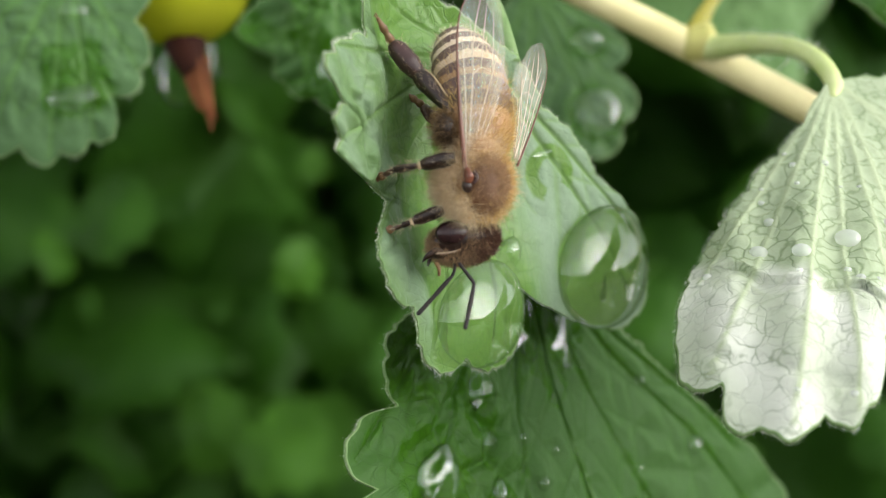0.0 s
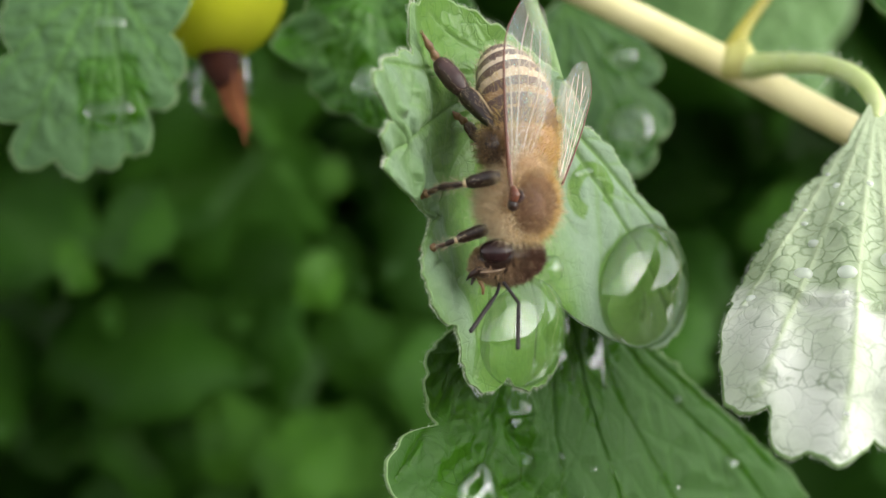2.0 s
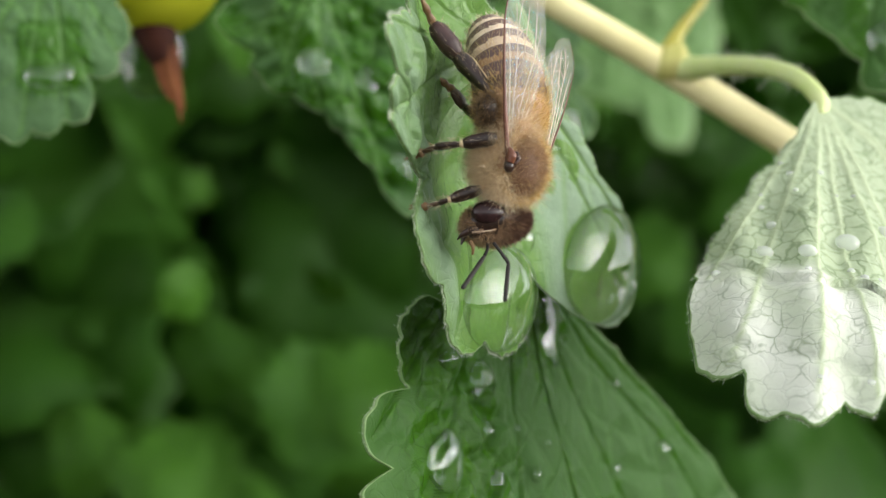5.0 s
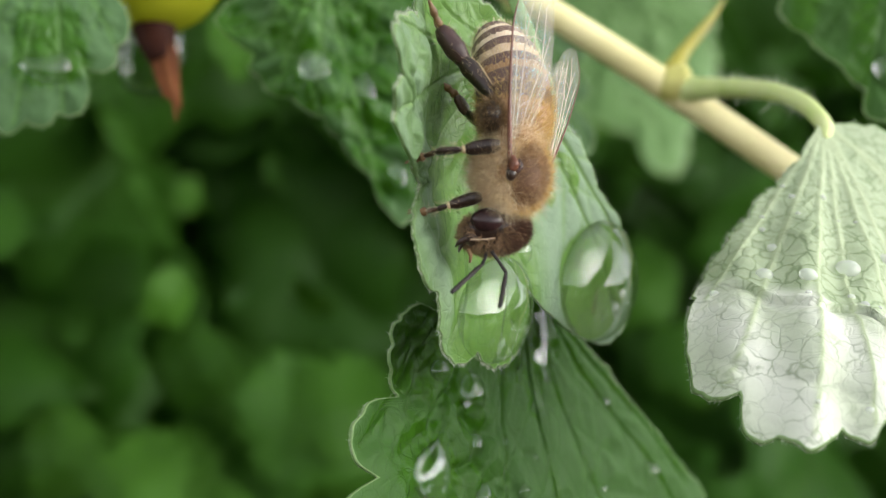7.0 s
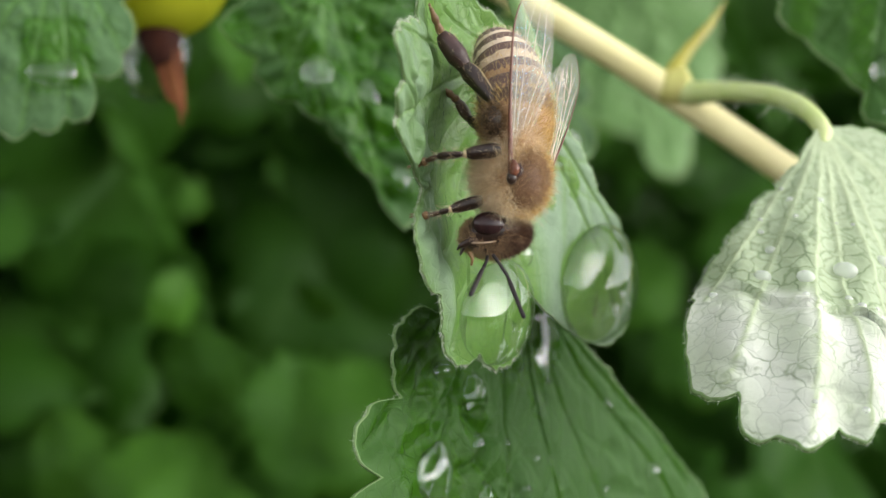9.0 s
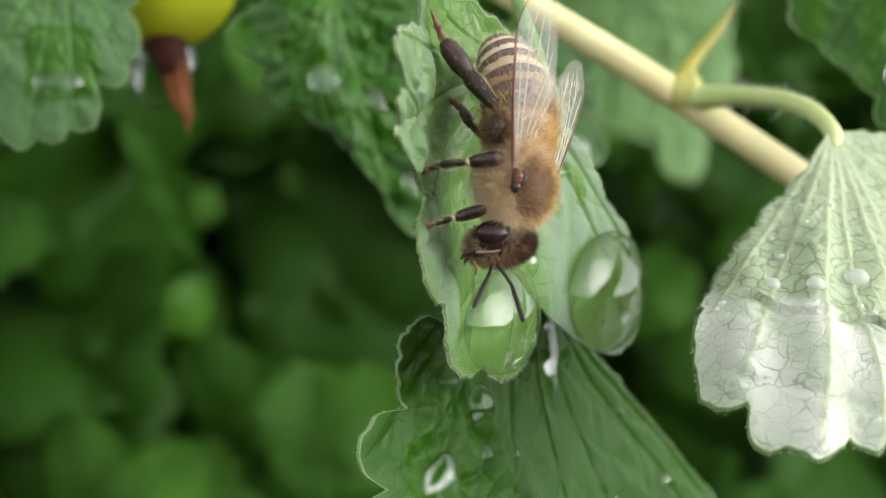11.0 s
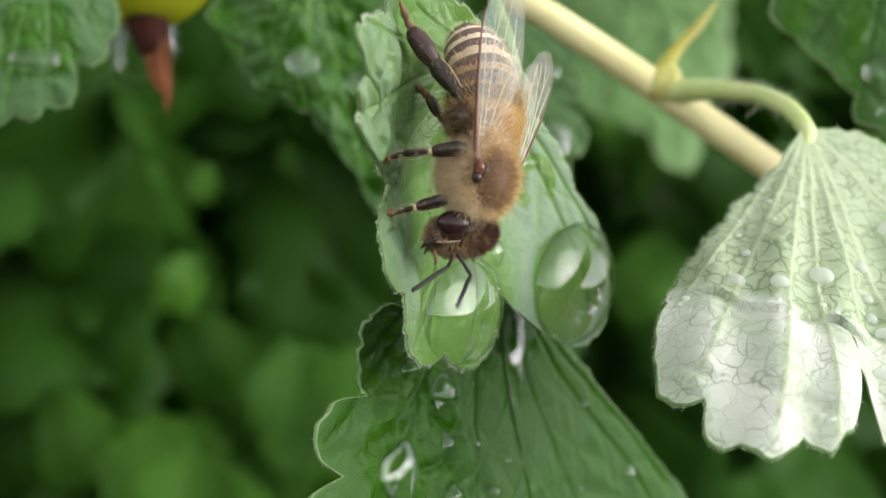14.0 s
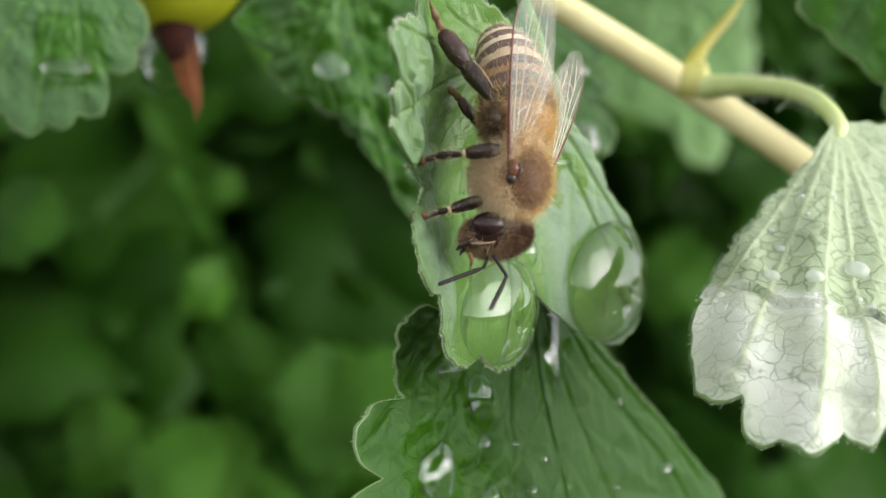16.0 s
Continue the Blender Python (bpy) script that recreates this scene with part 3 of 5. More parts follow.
def bush_leaves():
    """Leaves deeper in the bush, out of focus, and the foliage all round that shades them."""
    models = []
    for size, seed in ((16, 11), (20, 12), (26, 13), (18, 14), (15, 15), (23, 16)):
        t = thing("bush_leaf", (0, 0, -400), "mid green lobed gooseberry leaf deeper in the bush", "leaf", "leaves in the bush")
        part("blade", bush_leaf_geo(size, seed), LEAF_FAR, t)
        part("leaf_stalk", tube([(0, size * 0.25, -0.2), (1, size * 0.7, -4), (3, size * 1.1, -12)], [0.5, 0.45, 0.6], 8), LEAF_FAR, t)
        models.append(t)
    r = np.random.default_rng(21)
    # place (a, b, c), model, tilt about a, b, c
    spots = [(-55, 24, -120, 2, -10, 10, -40), (-30, -26, -130, 1, -35, -20, 10), (-8, -32, -120, 2, -40, 10, -30),
             (-62, -30, -150, 2, -40, 30, 60), (-14, 30, -95, 1, 0, 30, 20), (-20, -2, -160, 2, -50, 0, 100), (14, -70, -150, 1, -35, -30, 0),
             (76, -30, -170, 2, -30, -20, -50), (95, 20, -200, 2, -20, 0, 30), (22, -38, -130, 1, -40, 10, 40), (60, -42, -150, 2, -50, -10, 20),
             (-80, 6, -170, 2, -20, 30, 0), (-46, -52, -170, 2, -40, 0, 70), (8, -60, -170, 2, -50, 20, 0), (34, 44, -150, 2, 0, 0, 60),
             (-90, -50, -210, 2, -40, 0, 20), (80, 40, -190, 2, -20, -20, 20), (0, 50, -170, 3, -10, 0, 0), (-60, 56, -180, 2, 0, 10, 0)]
    first = True
    used = set()
    for a, b, c, k, rx, ry, rz in spots:
        grow = (67 - c * 2.3) / (67 - c)
        a, b, c = a * grow, b * grow, c * 2.3
        m = FRAME @ pose(a / 1000, b / 1000, c / 1000, rx * 1.35, ry * 1.6 + 8, rz) @ Matrix.Scale(0.7, 4)
        if k not in used:
            used.add(k)
            models[k].matrix_world = m
        else:
            copy_thing(models[k], m)
    for a, b, c, k, rx, ry, rz in ((6, -24, -232, 2, -30, 8, 15), (-66, -18, -320, 2, -35, 15, -30), (-22, -26, -300, 2, -32, 5, 60), (-128, -60, -250, 2, -40, 20, 40), (92, -6, -245, 2, -38, -12, 30),
                                   (-80, 8, -236, 2, -28, 20, 70), (38, -14, -200, 5, -25, -10, -20), (62, -52, -230, 2, -30, -15, 10), (-30, -22, -260, 2, -30, 10, 120), (-34, -47, -262, 2, -40, 15, 30), (4, -42, -262, 2, -36, -10, 80), (80, 10, -255, 2, -25, -5, 50), (112, -45, -255, 2, -35, 0, 15), (-37, -43, -220, 2, -30, 12, 40), (1, -28, -232, 5, -28, 5, -25), (-57, -43, -237, 2, -34, 15, 110)):
        copy_thing(models[k], FRAME @ pose(a / 1000, b / 1000, c / 1000, rx, ry, rz) @ Matrix.Scale(0.9 if c in (-262, -232) else 0.75, 4))
    for i in range(315):
        c = -235 - 250 * r.random()
        wide = (67 - c) * 0.55
        m = FRAME @ pose(wide * (2 * r.random() - 1) / 1000, (wide * (1.3 * r.random() - 0.75)) / 1000, c / 1000, r.normal(-40, 38), r.normal(0, 38), r.normal(0, 70)) @ Matrix.Scale(0.52 + 0.25 * r.random(), 4)
        k = (0, 1, 2, 3, 5)[int(r.integers(0, 5))]
        p = (m.translation - FRAME.translation)
        q = FRAME.to_3x3().inverted() @ p * 1000
        if math.hypot(q.x / (67 - q.z) - 0.185, q.y / (67 - q.z) - 0.09) < 0.07 and q.z > -430:
            continue
        if math.hypot(q.x - -7.3 + 0.002 * (q.z - 68), q.y - -4.4 + 0.063 * (q.z - 68)) < 0.06 * (68 - q.z) and q.z > -300:
            continue
        if q.x / (67 - q.z) < -0.16 and q.y / (67 - q.z) < -0.05 and q.z > -400:
            continue
        if abs(q.x / (67 - q.z) - 0.215) < 0.09 and q.y / (67 - q.z) > 0.1 and q.z > -260:
            continue
        if k not in used:
            used.add(k)
            models[k].matrix_world = m
        else:
            copy_thing(models[k], m)
    # the rest of the bush, too many to count
    base = bush_leaf_geo(24, 31, 30, 3)
    bv, bf = base[0], base[1]
    geos = []
    # unseen leaves outside the view, added to shade the inside of the bush
    for i in range(620):
        while True:
            p = np.array([r.normal(0, 240), r.normal(90, 200), -70 - abs(r.normal(0, 230))])
            wide = (67 - p[2]) * 0.42
            if p[2] < -330 or abs(p[0]) > wide + 30 or p[1] > wide * 0.62 + 30 or p[1] < -wide * 0.62 - 30:
                break
        R = np.array(Euler((r.normal(-0.6, 0.5), r.normal(0, 0.5), r.normal(0, 1.2))).to_matrix())
        # left open on the right so bright sky still mirrors in the drops
        if p[0] > 140 and p[2] > -260:
            continue
        geos.append((bv @ R.T * (0.8 + 0.6 * r.random()) + p, bf, base[2]))
    for i in range(1700):
        p = np.array([r.uniform(-900, 900), r.uniform(-700, 500), -560 - 260 * r.random()])
        R = np.array(Euler((r.normal(-0.6, 0.5), r.normal(0, 0.5), r.normal(0, 1.2))).to_matrix())
        geos.append((bv @ R.T * (1.6 + 1.2 * r.random()) + p, bf, base[2]))
    for i in range(90):
        c = r.uniform(-420, -300)
        wide = (67 - c) * 0.42
        p = np.array([wide * r.uniform(-1, 1), wide * r.uniform(-0.6, 0.6), c])
        if math.hypot(p[0] / (67 - c) - 0.21, p[1] / (67 - c) - 0.06) < 0.11:
            continue
        R = np.array(Euler((r.normal(-0.55, 0.3), r.normal(0.2, 0.3), r.normal(0, 1.2))).to_matrix())
        geos.append((bv @ R.T * (1.4 + 0.6 * r.random()) + p, bf, base[2]))
    for i in range(1300):
        p = np.array([r.uniform(-420, 520), r.uniform(-330, 330), -440 - 110 * r.random()])
        R = np.array(Euler((r.normal(-0.5, 0.4), r.normal(0, 0.4), r.normal(0, 1.2))).to_matrix())
        geos.append((bv @ R.T * (1.3 + 0.8 * r.random()) + p, bf, base[2]))
    t = thing("bush_foliage", (0, 0, 0), "dense dark green gooseberry foliage, partly unseen leaves added for shade", "foliage", kind="stuff")
    g = join(*geos)
    part("leaves", g[:3], LEAF_FAR, t)
    # woody stems that rise from the soil through the foliage
    back = FRAME.inverted()
    sr = np.random.default_rng(61)
    for i in range(16):
        x0, x1, y0, y1, top = sr.uniform(-0.25, 0.25), sr.uniform(-0.85, 0.85), sr.uniform(0.6, 0.8), sr.uniform(0.62, 0.78), sr.uniform(0.7, 1.15)
        way = [(x0, y0, -0.03), (x0 * 0.7 + x1 * 0.3, y0, top * 0.35), (x0 * 0.3 + x1 * 0.7, y1, top * 0.7), (x1, y1, top)]
        part("stem", tube([np.array(back @ Vector(q)) * 1000 for q in way], [9, 7, 5, 2], 8), STEM, t, "brown woody stem")


bush_leaves()


# ---- the near leaves, with their rain drops ----
def leaf_thing(label, outline, base, ends, at, ydir, ndir, mat, bend=None, hair=500, hair_len=0.5, stalk=None, group="near leaves", stalk_mat=None, hair_w=0.035, **kw):
    geo, edge, axes, (U, V, top) = leaf_geo(outline, base, ends, at, ydir, ndir, bend, rim_mat=True, **kw)
    t = thing("gooseberry_leaf", at, label, "leaf", group)
    part("blade", local(geo, at), [mat, LEAF_RIM], t)
    if hair:
        tagged(part("margin_hairs", local(margin_hair(edge, hair, hair_len, hair_w), at), LEAF_HAIR, t, "fine pale hairs on the margin"), kind="stuff")
    if stalk:
        part("leaf_stalk", local(tube(*stalk), at), stalk_mat or PETIOLE, t, "pale green leaf stalk")
    return t, (lambda u, v, h=0.0: top[np.argmin((U - u) ** 2 + (V - v) ** 2)] + axes[2] * h), axes


def rain_drop(label, at, x, y, n, ru, rv, high, group="rain drops", **kw):
    t = thing("rain_drop", at, label, "water drop", group)
    part("water", drop_geo((0, 0, 0), x, y, n, ru, rv, high, **kw), WATER_SHINE if "whitish" in label else WATER, t)
    return t


def edge_of(d, soft=0.10):
    """0 inside a shape (d below 1), 1 outside, with a crisp border."""
    return np.clip((d - 1) / soft + 0.5, 0, 1)


# the leaf that carries the bee
BEE_OUT = [(-160, 11.4, 1.0), (-130, 9.6), (-97, 11.6, 1.0), (-78, 16.5, 1.0), (-75, 16.2), (-67, 17.3), (-55, 14.8, 1.0), (-44, 8.2, 1.0), (-33, 4.7), (-20, 6.9, 1.0), (-8, 7.8, 1.2), (5, 8.2), (22.4, 7.5), (35, 8.8), (52.9, 7.95, 1.0),
           (62.3, 7.3), (78, 8.4), (87, 8.4), (94, 7.8, 1.0), (101.5, 7.1, 1.0), (110, 6.6), (112.6, 8.4, 1.0), (113.4, 10.6, 1.0), (114.4, 11.8, 1.2), (115.6, 13.0), (118.8, 12.2), (121.5, 13.6), (124.3, 13.5), (126.2, 12.9),
           (127.2, 14.9, 1.2), (128.8, 15.5), (133, 15.0, 1.0), (137, 14.5, 1.0), (144.5, 13.5, 1.0), (152, 12.6), (157, 14.6), (172, 14.4, 1.0)]


def bee_bend(u, v):
    """A trough along the bee, with the blistered side lobes rising out of it."""
    w = np.clip((5.0 - v) / 7.5, 0, 1)
    w = w * w * (3 - 2 * w)
    trough = sum(np.interp(u + d, [-15, -8, -4, -1, 1, 12, 16], [0, -0.5, -1.5, -2.7, -3.3, 0.9, 1.8]) for d in np.linspace(-1.3, 1.3, 9)) / 9
    return w * trough - 0.3 * np.clip(-9 - v, 0, 2.5) + 0.12 * np.sin(u * 0.45 + 1.2) + 0.10 * np.sin(v * 0.5 + 1)


def bee_dry(u, v):
    """Downy and pale where no water lies."""
    m = np.clip((-3.2 - u) / 2.5, 0, 1) * 0.95
    for u0, v0, ru, rv in ((-10.9, 4.3, 4.5, 3.8), (1.3, 4.8, 3.6, 3.1)):
        m = m * np.clip((np.hypot((u - u0) / ru, (v - v0) / rv) - 0.94) * 12, 0, 1)
    ring, way = np.hypot(u + 7.4, v + 2.1), np.arctan2(v + 2.1, -u - 7.4)
    m = m * np.where(np.abs(way - 1.4) < 0.7, 1.0, edge_of(np.abs(ring - 1.4) / 0.45, 0.35))
    flap = np.clip((u - 4.9) / 0.7, 0, 1) * (0.55 + 0.2 * np.sin(u * 1.9 + v))
    return np.clip(m + flap, 0, 1)


_, BL, bx = leaf_thing("fresh green wrinkled gooseberry leaf holding a bee and large rain drops", BEE_OUT, (-3.5, -9.3),
                       [(0.4, 7.6), (5.2, 6.4), (8.3, -0.3), (11.0, -6.0), (9.8, -10.6), (-14.5, 7.2), (-15.4, 3.4), (3.2, -13.2)],
                       (2.4, 1.3, -5.5), (0.087, -0.987, -0.139), (0.753, -0.026, 0.658), LEAF_BEE, bee_bend, 2600, 0.32,
                       ([(4.2, 10.9, -9.2), (3.6, 13.5, -10.5), (2.8, 17, -13.5), (3.2, 24, -22)], [0.45, 0.42, 0.42, 0.5], 14), stalk_mat=LEAF_RIM, hair_w=0.030, nth=640, nr=96, dense=(104, 158, 3.5), quilt=0.22, groove=0.17, net=0.025, branch=4,
                       cells=(2.5, 0.60, lambda u, v: 0.10 + 0.86 * np.clip((u - 4) / 4, 0, 1)), dry=bee_dry)
rain_drop("large clear rain drop hanging at the leaf tip", BL(-10.9, 4.3, 0.1), bx[0], bx[1], bx[2], 4.6, 4.0, 2.0, lean=0.5)
rain_drop("large clear rain drop at the leaf tip below the bee", BL(1.3, 4.8, 0.1), bx[0], bx[1], bx[2], 3.6, 3.1, 1.5, lean=0.35)
rain_drop("small clear rain drop in the leaf fold", BL(-2.6, 1.9, 0.1), bx[0], bx[1], bx[2], 0.8, 0.9, 0.6)
rain_drop("flat film of rain water on the leaf", BL(-7.2, -3.3, 0.0), bx[0], bx[1], bx[2], 1.1, 0.42, 0.22, wob=0.1)

# the darker leaf below it
LOW_OUT = [(-150, 9.6, 1.0), (-125, 10.8, 1.0), (-110, 11.8, 1.0), (-100, 13.3, 1.0), (-90, 15.9, 1.0), (-83, 19.2, 1.0), (-77, 23.2, 1.0), (-66, 29.0, 1.0), (-52, 20), (-38, 19), (-22, 13.5), (-2, 14.5), (18, 12), (38, 15), (56, 13.5), (72, 17.3), (80, 16.4), (86, 19.9),
           (90, 17.5), (97, 18.9), (107, 14.6), (117, 16.2), (138, 12), (173, 14.4, 0.7)]
LOW_ENDS = [(14, -6.5), (18, -1.8), (15.5, 5.3), (6.6, 12), (-2.4, 13.5), (-12, 14), (-24, 12.5), (-20, 4)]
low_bend = lambda u, v: 0.3 * np.sin(u * 0.4 + 1) + 0.25 * np.sin(v * 0.35)


def low_dry(u, v):
    """Dry, dull blade between pools and films of rain water."""
    w = 0.10 * np.sin(3.1 * u + 1.3 * v) + 0.08 * np.sin(4.7 * v - 2.2 * u)
    m = 0.95 - 0.45 * np.clip((u - 4.5) / 2.0, 0, 1) + 0.25 * np.clip((u - 14) / 3, 0, 1)
    pools = ((0.2, -7.4, 4.0, 3.6), (0.0, -4.0, 1.3, 2.0), (12.2, 0.1, 3.3, 3.2), (11.6, -6.4, 3.6, 2.4), (7.4, -3.0, 1.2, 3.4), (-4.6, 6.2, 3.0, 1.5), (7.0, 2.6, 1.2, 1.6), (9.6, 5.8, 2.2, 2.6), (2.4, 8.8, 1.0, 2.4))
    for u0, v0, ru, rv in pools:
        m = m * edge_of(np.hypot((u - u0) / ru, (v - v0) / rv) + w)
    for p, q, w0, _ in vein_lines((1.7, -14.3), LOW_ENDS, count=0):
        d = q - p
        t = np.clip(((u - p[0]) * d[0] + (v - p[1]) * d[1]) / (d @ d), 0, 1)
        m = m * edge_of(np.hypot(u - p[0] - t * d[0], v - p[1] - t * d[1]) / (0.30 + 0.16 * np.sin(t * 23)) + w, 0.4)
    return np.clip(m, 0, 1)


_, LL, lx = leaf_thing("dark green gooseberry leaf with sunken veins and rain drops", LOW_OUT, (1.7, -14.3),
                       LOW_ENDS,
                       (7.9, -12.4, -16.5), (0.172, -0.981, 0.091), (0.7, 0.187, 0.69), LEAF_LOW, low_bend, 1900, 0.34,
                       ([(4.4, 1.4, -17.3), (4, 4, -20), (4, 12, -30)], [0.6, 0.6, 0.7], 12), hair_w=0.026, nth=600, nr=130, quilt=0.40, groove=0.20, net=0.02, branch=4,
                       cells=(3.0, 0.46, lambda u, v: np.clip((u - 1) / 6, 0.22, 1)), dry=low_dry)
# the two streaks give the wet hollow's sky highlights a shape of their own
for u, v, ru, rv, h, lab in ((12.2, 0.2, 1.6, 2.0, 0.45, "large flat rain drop on the leaf"), (7.0, -4.0, 1.1, 1.5, 0.8, "rain drop on a leaf vein"), (7.1, -1.0, 0.7, 0.9, 0.6, "small rain drop on a leaf vein"),
                             (-13.2, 2.6, 0.8, 0.75, 0.5, "small round rain drop on the leaf"), (-9.6, -2.6, 0.5, 0.6, 0.35, "tiny rain drop on the leaf"), (3.6, 2.2, 0.55, 0.5, 0.35, "tiny rain drop on the leaf"),
                             (4.2, -0.8, 0.35, 0.4, 0.22, "tiny rain drop on the leaf"), (1.6, 0.4, 0.35, 0.35, 0.2, "tiny rain drop on the leaf"),
                             (2.2, -8.0, 1.1, 2.8, 0.24, "rain water in the leaf hollow, shaped to a streak of mirrored sky"), (-1.4, -7.0, 1.1, 2.8, 0.26, "rain water in the leaf hollow, shaped to a streak of mirrored sky"), (-4.8, 6.1, 2.4, 1.2, 0.7, "flat rain drop on the leaf"), (9.8, -5.6, 0.9, 0.7, 0.5, "small rain drop near the leaf margin"),
                             (-7.6, 3.2, 0.5, 0.35, 0.2, "tiny rain drop on the leaf"), (7.2, 2.2, 0.7, 1.0, 0.5, "small rain drop on a leaf vein")):
    rain_drop(lab, LL(u, v, 0.1), lx[0], lx[1], lx[2], ru, rv, h, wob=0.12 if "flat" in lab or "streak" in lab else 0.04, steep=1.1 if "streak" in lab else 0.75)

# the leaf turned over, with its whitish underside to the sky
WHITE_OUT = [(-171, 15.2, 1.0), (-150, 15.6, 1.2), (-126, 11.0), (-106, 13.0), (-76, 10.2), (-60, 13.0), (-43, 12.6), (-30, 15.8), (-21, 15.6, 1.6), (-15.5, 14.2, 1.0), (-13.2, 9.4), (-9.8, 12.8, 1.0), (-6.0, 14.6, 1.4), (-2.6, 15.45), (1.7, 15.0),
             (4.5, 16.4, 1.6), (7.5, 17.05), (11.7, 16.85), (14.8, 17.4), (20.2, 15.6), (22.6, 16.3, 1.6), (26.5, 16.5, 1.3), (31.6, 15.1, 1.0), (38.4, 13.3, 1.0), (46.5, 11.0, 1.0), (58.3, 8.7, 1.0), (77, 6.6, 1.0), (106.8, 5.5), (143.5, 6.5, 1.0), (162.7, 8.6, 1.0), (174.8, 13.0, 1.0)]
def white_bend(u, v):
    low = np.clip(v, 0, 20)
    fold = v - 0.9 - 0.5 * np.sin(u * 1.1 + 0.5)
    lap = 0.55 * np.exp(-np.clip(-fold, 0, 9) / 1.8) * np.clip(-fold / 0.25 + 0.5, 0, 1) - 0.30 * np.exp(-(np.clip(fold, 0, 9) / 0.7) ** 2) - 0.22 * np.exp(-((v - 7.9 - 0.3 * np.sin(u * 2)) / 0.4) ** 2)
    return 1.1 * np.sin(np.clip(low / 12, 0, 1) * math.pi) - 0.045 * np.abs(u) ** 1.35 + 0.26 * np.sin(u * 1.7 + 0.4) * np.clip((v + 16) / 12, 0, 1) + lap


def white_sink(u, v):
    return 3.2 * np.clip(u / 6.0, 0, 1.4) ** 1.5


def white_dry(u, v):
    """The hanging part has dried to white felt; the upper part is still wet."""
    wob = 0.5 * np.sin(u * 1.3) + 0.4 * np.sin(u * 2.9 + 1)
    return np.clip((v + 0.3 + wob) / 1.4, 0, 1) * (0.75 + 0.25 * np.sin(u * 0.9 + v * 0.7))
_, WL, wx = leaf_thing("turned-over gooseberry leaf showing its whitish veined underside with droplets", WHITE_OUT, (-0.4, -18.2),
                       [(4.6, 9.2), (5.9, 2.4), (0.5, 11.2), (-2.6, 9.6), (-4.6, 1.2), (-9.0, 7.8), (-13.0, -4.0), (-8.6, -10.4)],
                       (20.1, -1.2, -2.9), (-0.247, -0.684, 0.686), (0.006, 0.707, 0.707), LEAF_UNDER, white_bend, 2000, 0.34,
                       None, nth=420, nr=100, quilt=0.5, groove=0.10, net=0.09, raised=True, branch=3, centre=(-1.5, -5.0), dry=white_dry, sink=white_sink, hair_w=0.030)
for u, v, r0 in ((1.5, -9.2, 0.24), (-0.3, -9.7, 0.22), (3.0, -5.8, 0.21), (1.2, -7.4, 0.17), (3.1, -6.8, 0.14), (2.4, -4.1, 0.34), (2.8, -1.2, 0.52), (0.7, -1.4, 0.54), (-1.9, -3.6, 0.74), (-1.9, -0.7, 0.22),
                 (-2.5, -0.1, 0.26), (0.7, 0.4, 0.19), (-4.2, -5.5, 0.48), (-6.0, -10.0, 0.72), (-4.7, -3.1, 0.36), (-4.9, -1.5, 0.40), (-5.6, -0.3, 0.52), (-5.2, 3.9, 0.59), (-2.4, 8.7, 0.24), (0.5, 9.4, 0.15),
                 (-3.5, -0.6, 0.14), (-6.9, -15.2, 0.28), (-6.7, -13.3, 0.24), (-1.3, -7.9, 0.10), (-5.9, 5.5, 0.21), (-2.3, -8.0, 0.14), (2.0, -10.2, 0.14), (5.4, 1.6, 0.3), (-7.6, 1.0, 0.5), (-8.0, -6.0, 0.6)):
    rain_drop("small round rain droplet on the whitish leaf", WL(u, v, 0.0), wx[0], wx[1], wx[2], r0, r0 * 0.92, r0 * 0.66, "droplets on the whitish leaf", nu=20, nv=8)


# the twig with its node, thorn and the stalk of the white leaf
twig = thing("twig", (20, 17.6, -34), "pale straw-coloured young gooseberry twig", "twig")
part("bark", local(tube([(-22, 37.4, -42), (-4, 28.0, -38), (10, 20.8, -35), (20.0, 15.6, -34), (29.6, 10.4, -33.5), (44, 2.6, -33.5), (72, -13, -36), (150, -58, -110), (240, -130, -330), (300, -260, -620)], [1.2, 1.2, 1.2, 1.25, 1.28, 1.3, 1.3, 1.6, 2.2, 3.0], 20), (20, 17.6, -34)), BARK, twig)
part("node_ring", local(blob((20.1, 16.1, -33.8), (1.1, -0.75, 0), (0.85, 1.35, 0), (0, 0, 1.50), shape=lambda d: 1.08 + 0.06 * math.sin(5 * d[0] + 3 * d[1])), (20, 17.6, -34)), NODE_GREEN, twig, "swollen yellow-green node")
part("thorn", local(tube([(19.6, 16.4, -34), (20.9, 19.0, -34.6), (23.4, 22.2, -36.4), (25.2, 24.9, -38)], [1.0, 0.55, 0.38, 0.03], 12), (20, 17.6, -34)), THORN, twig, "yellow-brown thorn")
part("leaf_stalk", local(tube([(20.1, 15.6, -34.3), (21.6, 15.5, -31.6), (23.2, 15.0, -27.2), (24.4, 14.0, -22.6), (25.0, 12.5, -18.6), WL(-0.5, -17.9, -0.15), WL(-0.5, -16.2, -0.25)], [1.15, 0.92, 0.72, 0.66, 0.64, 0.6, 0.3], 14), (20, 17.6, -34)), PETIOLE, twig, "pale green hairy leaf stalk")
sh = tube([(21.6, 15.5, -31.6), (23.2, 15.0, -27.2), (24.4, 14.0, -22.6), (25.0, 12.5, -18.6)], [0.9, 0.72, 0.66, 0.64], 10)
tagged(part("stalk_hairs", local(hairs(sh, 320, 0.7, 0.035, (0, 0, 0), 0.4, seed=6), (20, 17.6, -34)), LEAF_HAIR, twig, "fine whitish stalk hairs"), kind="stuff")

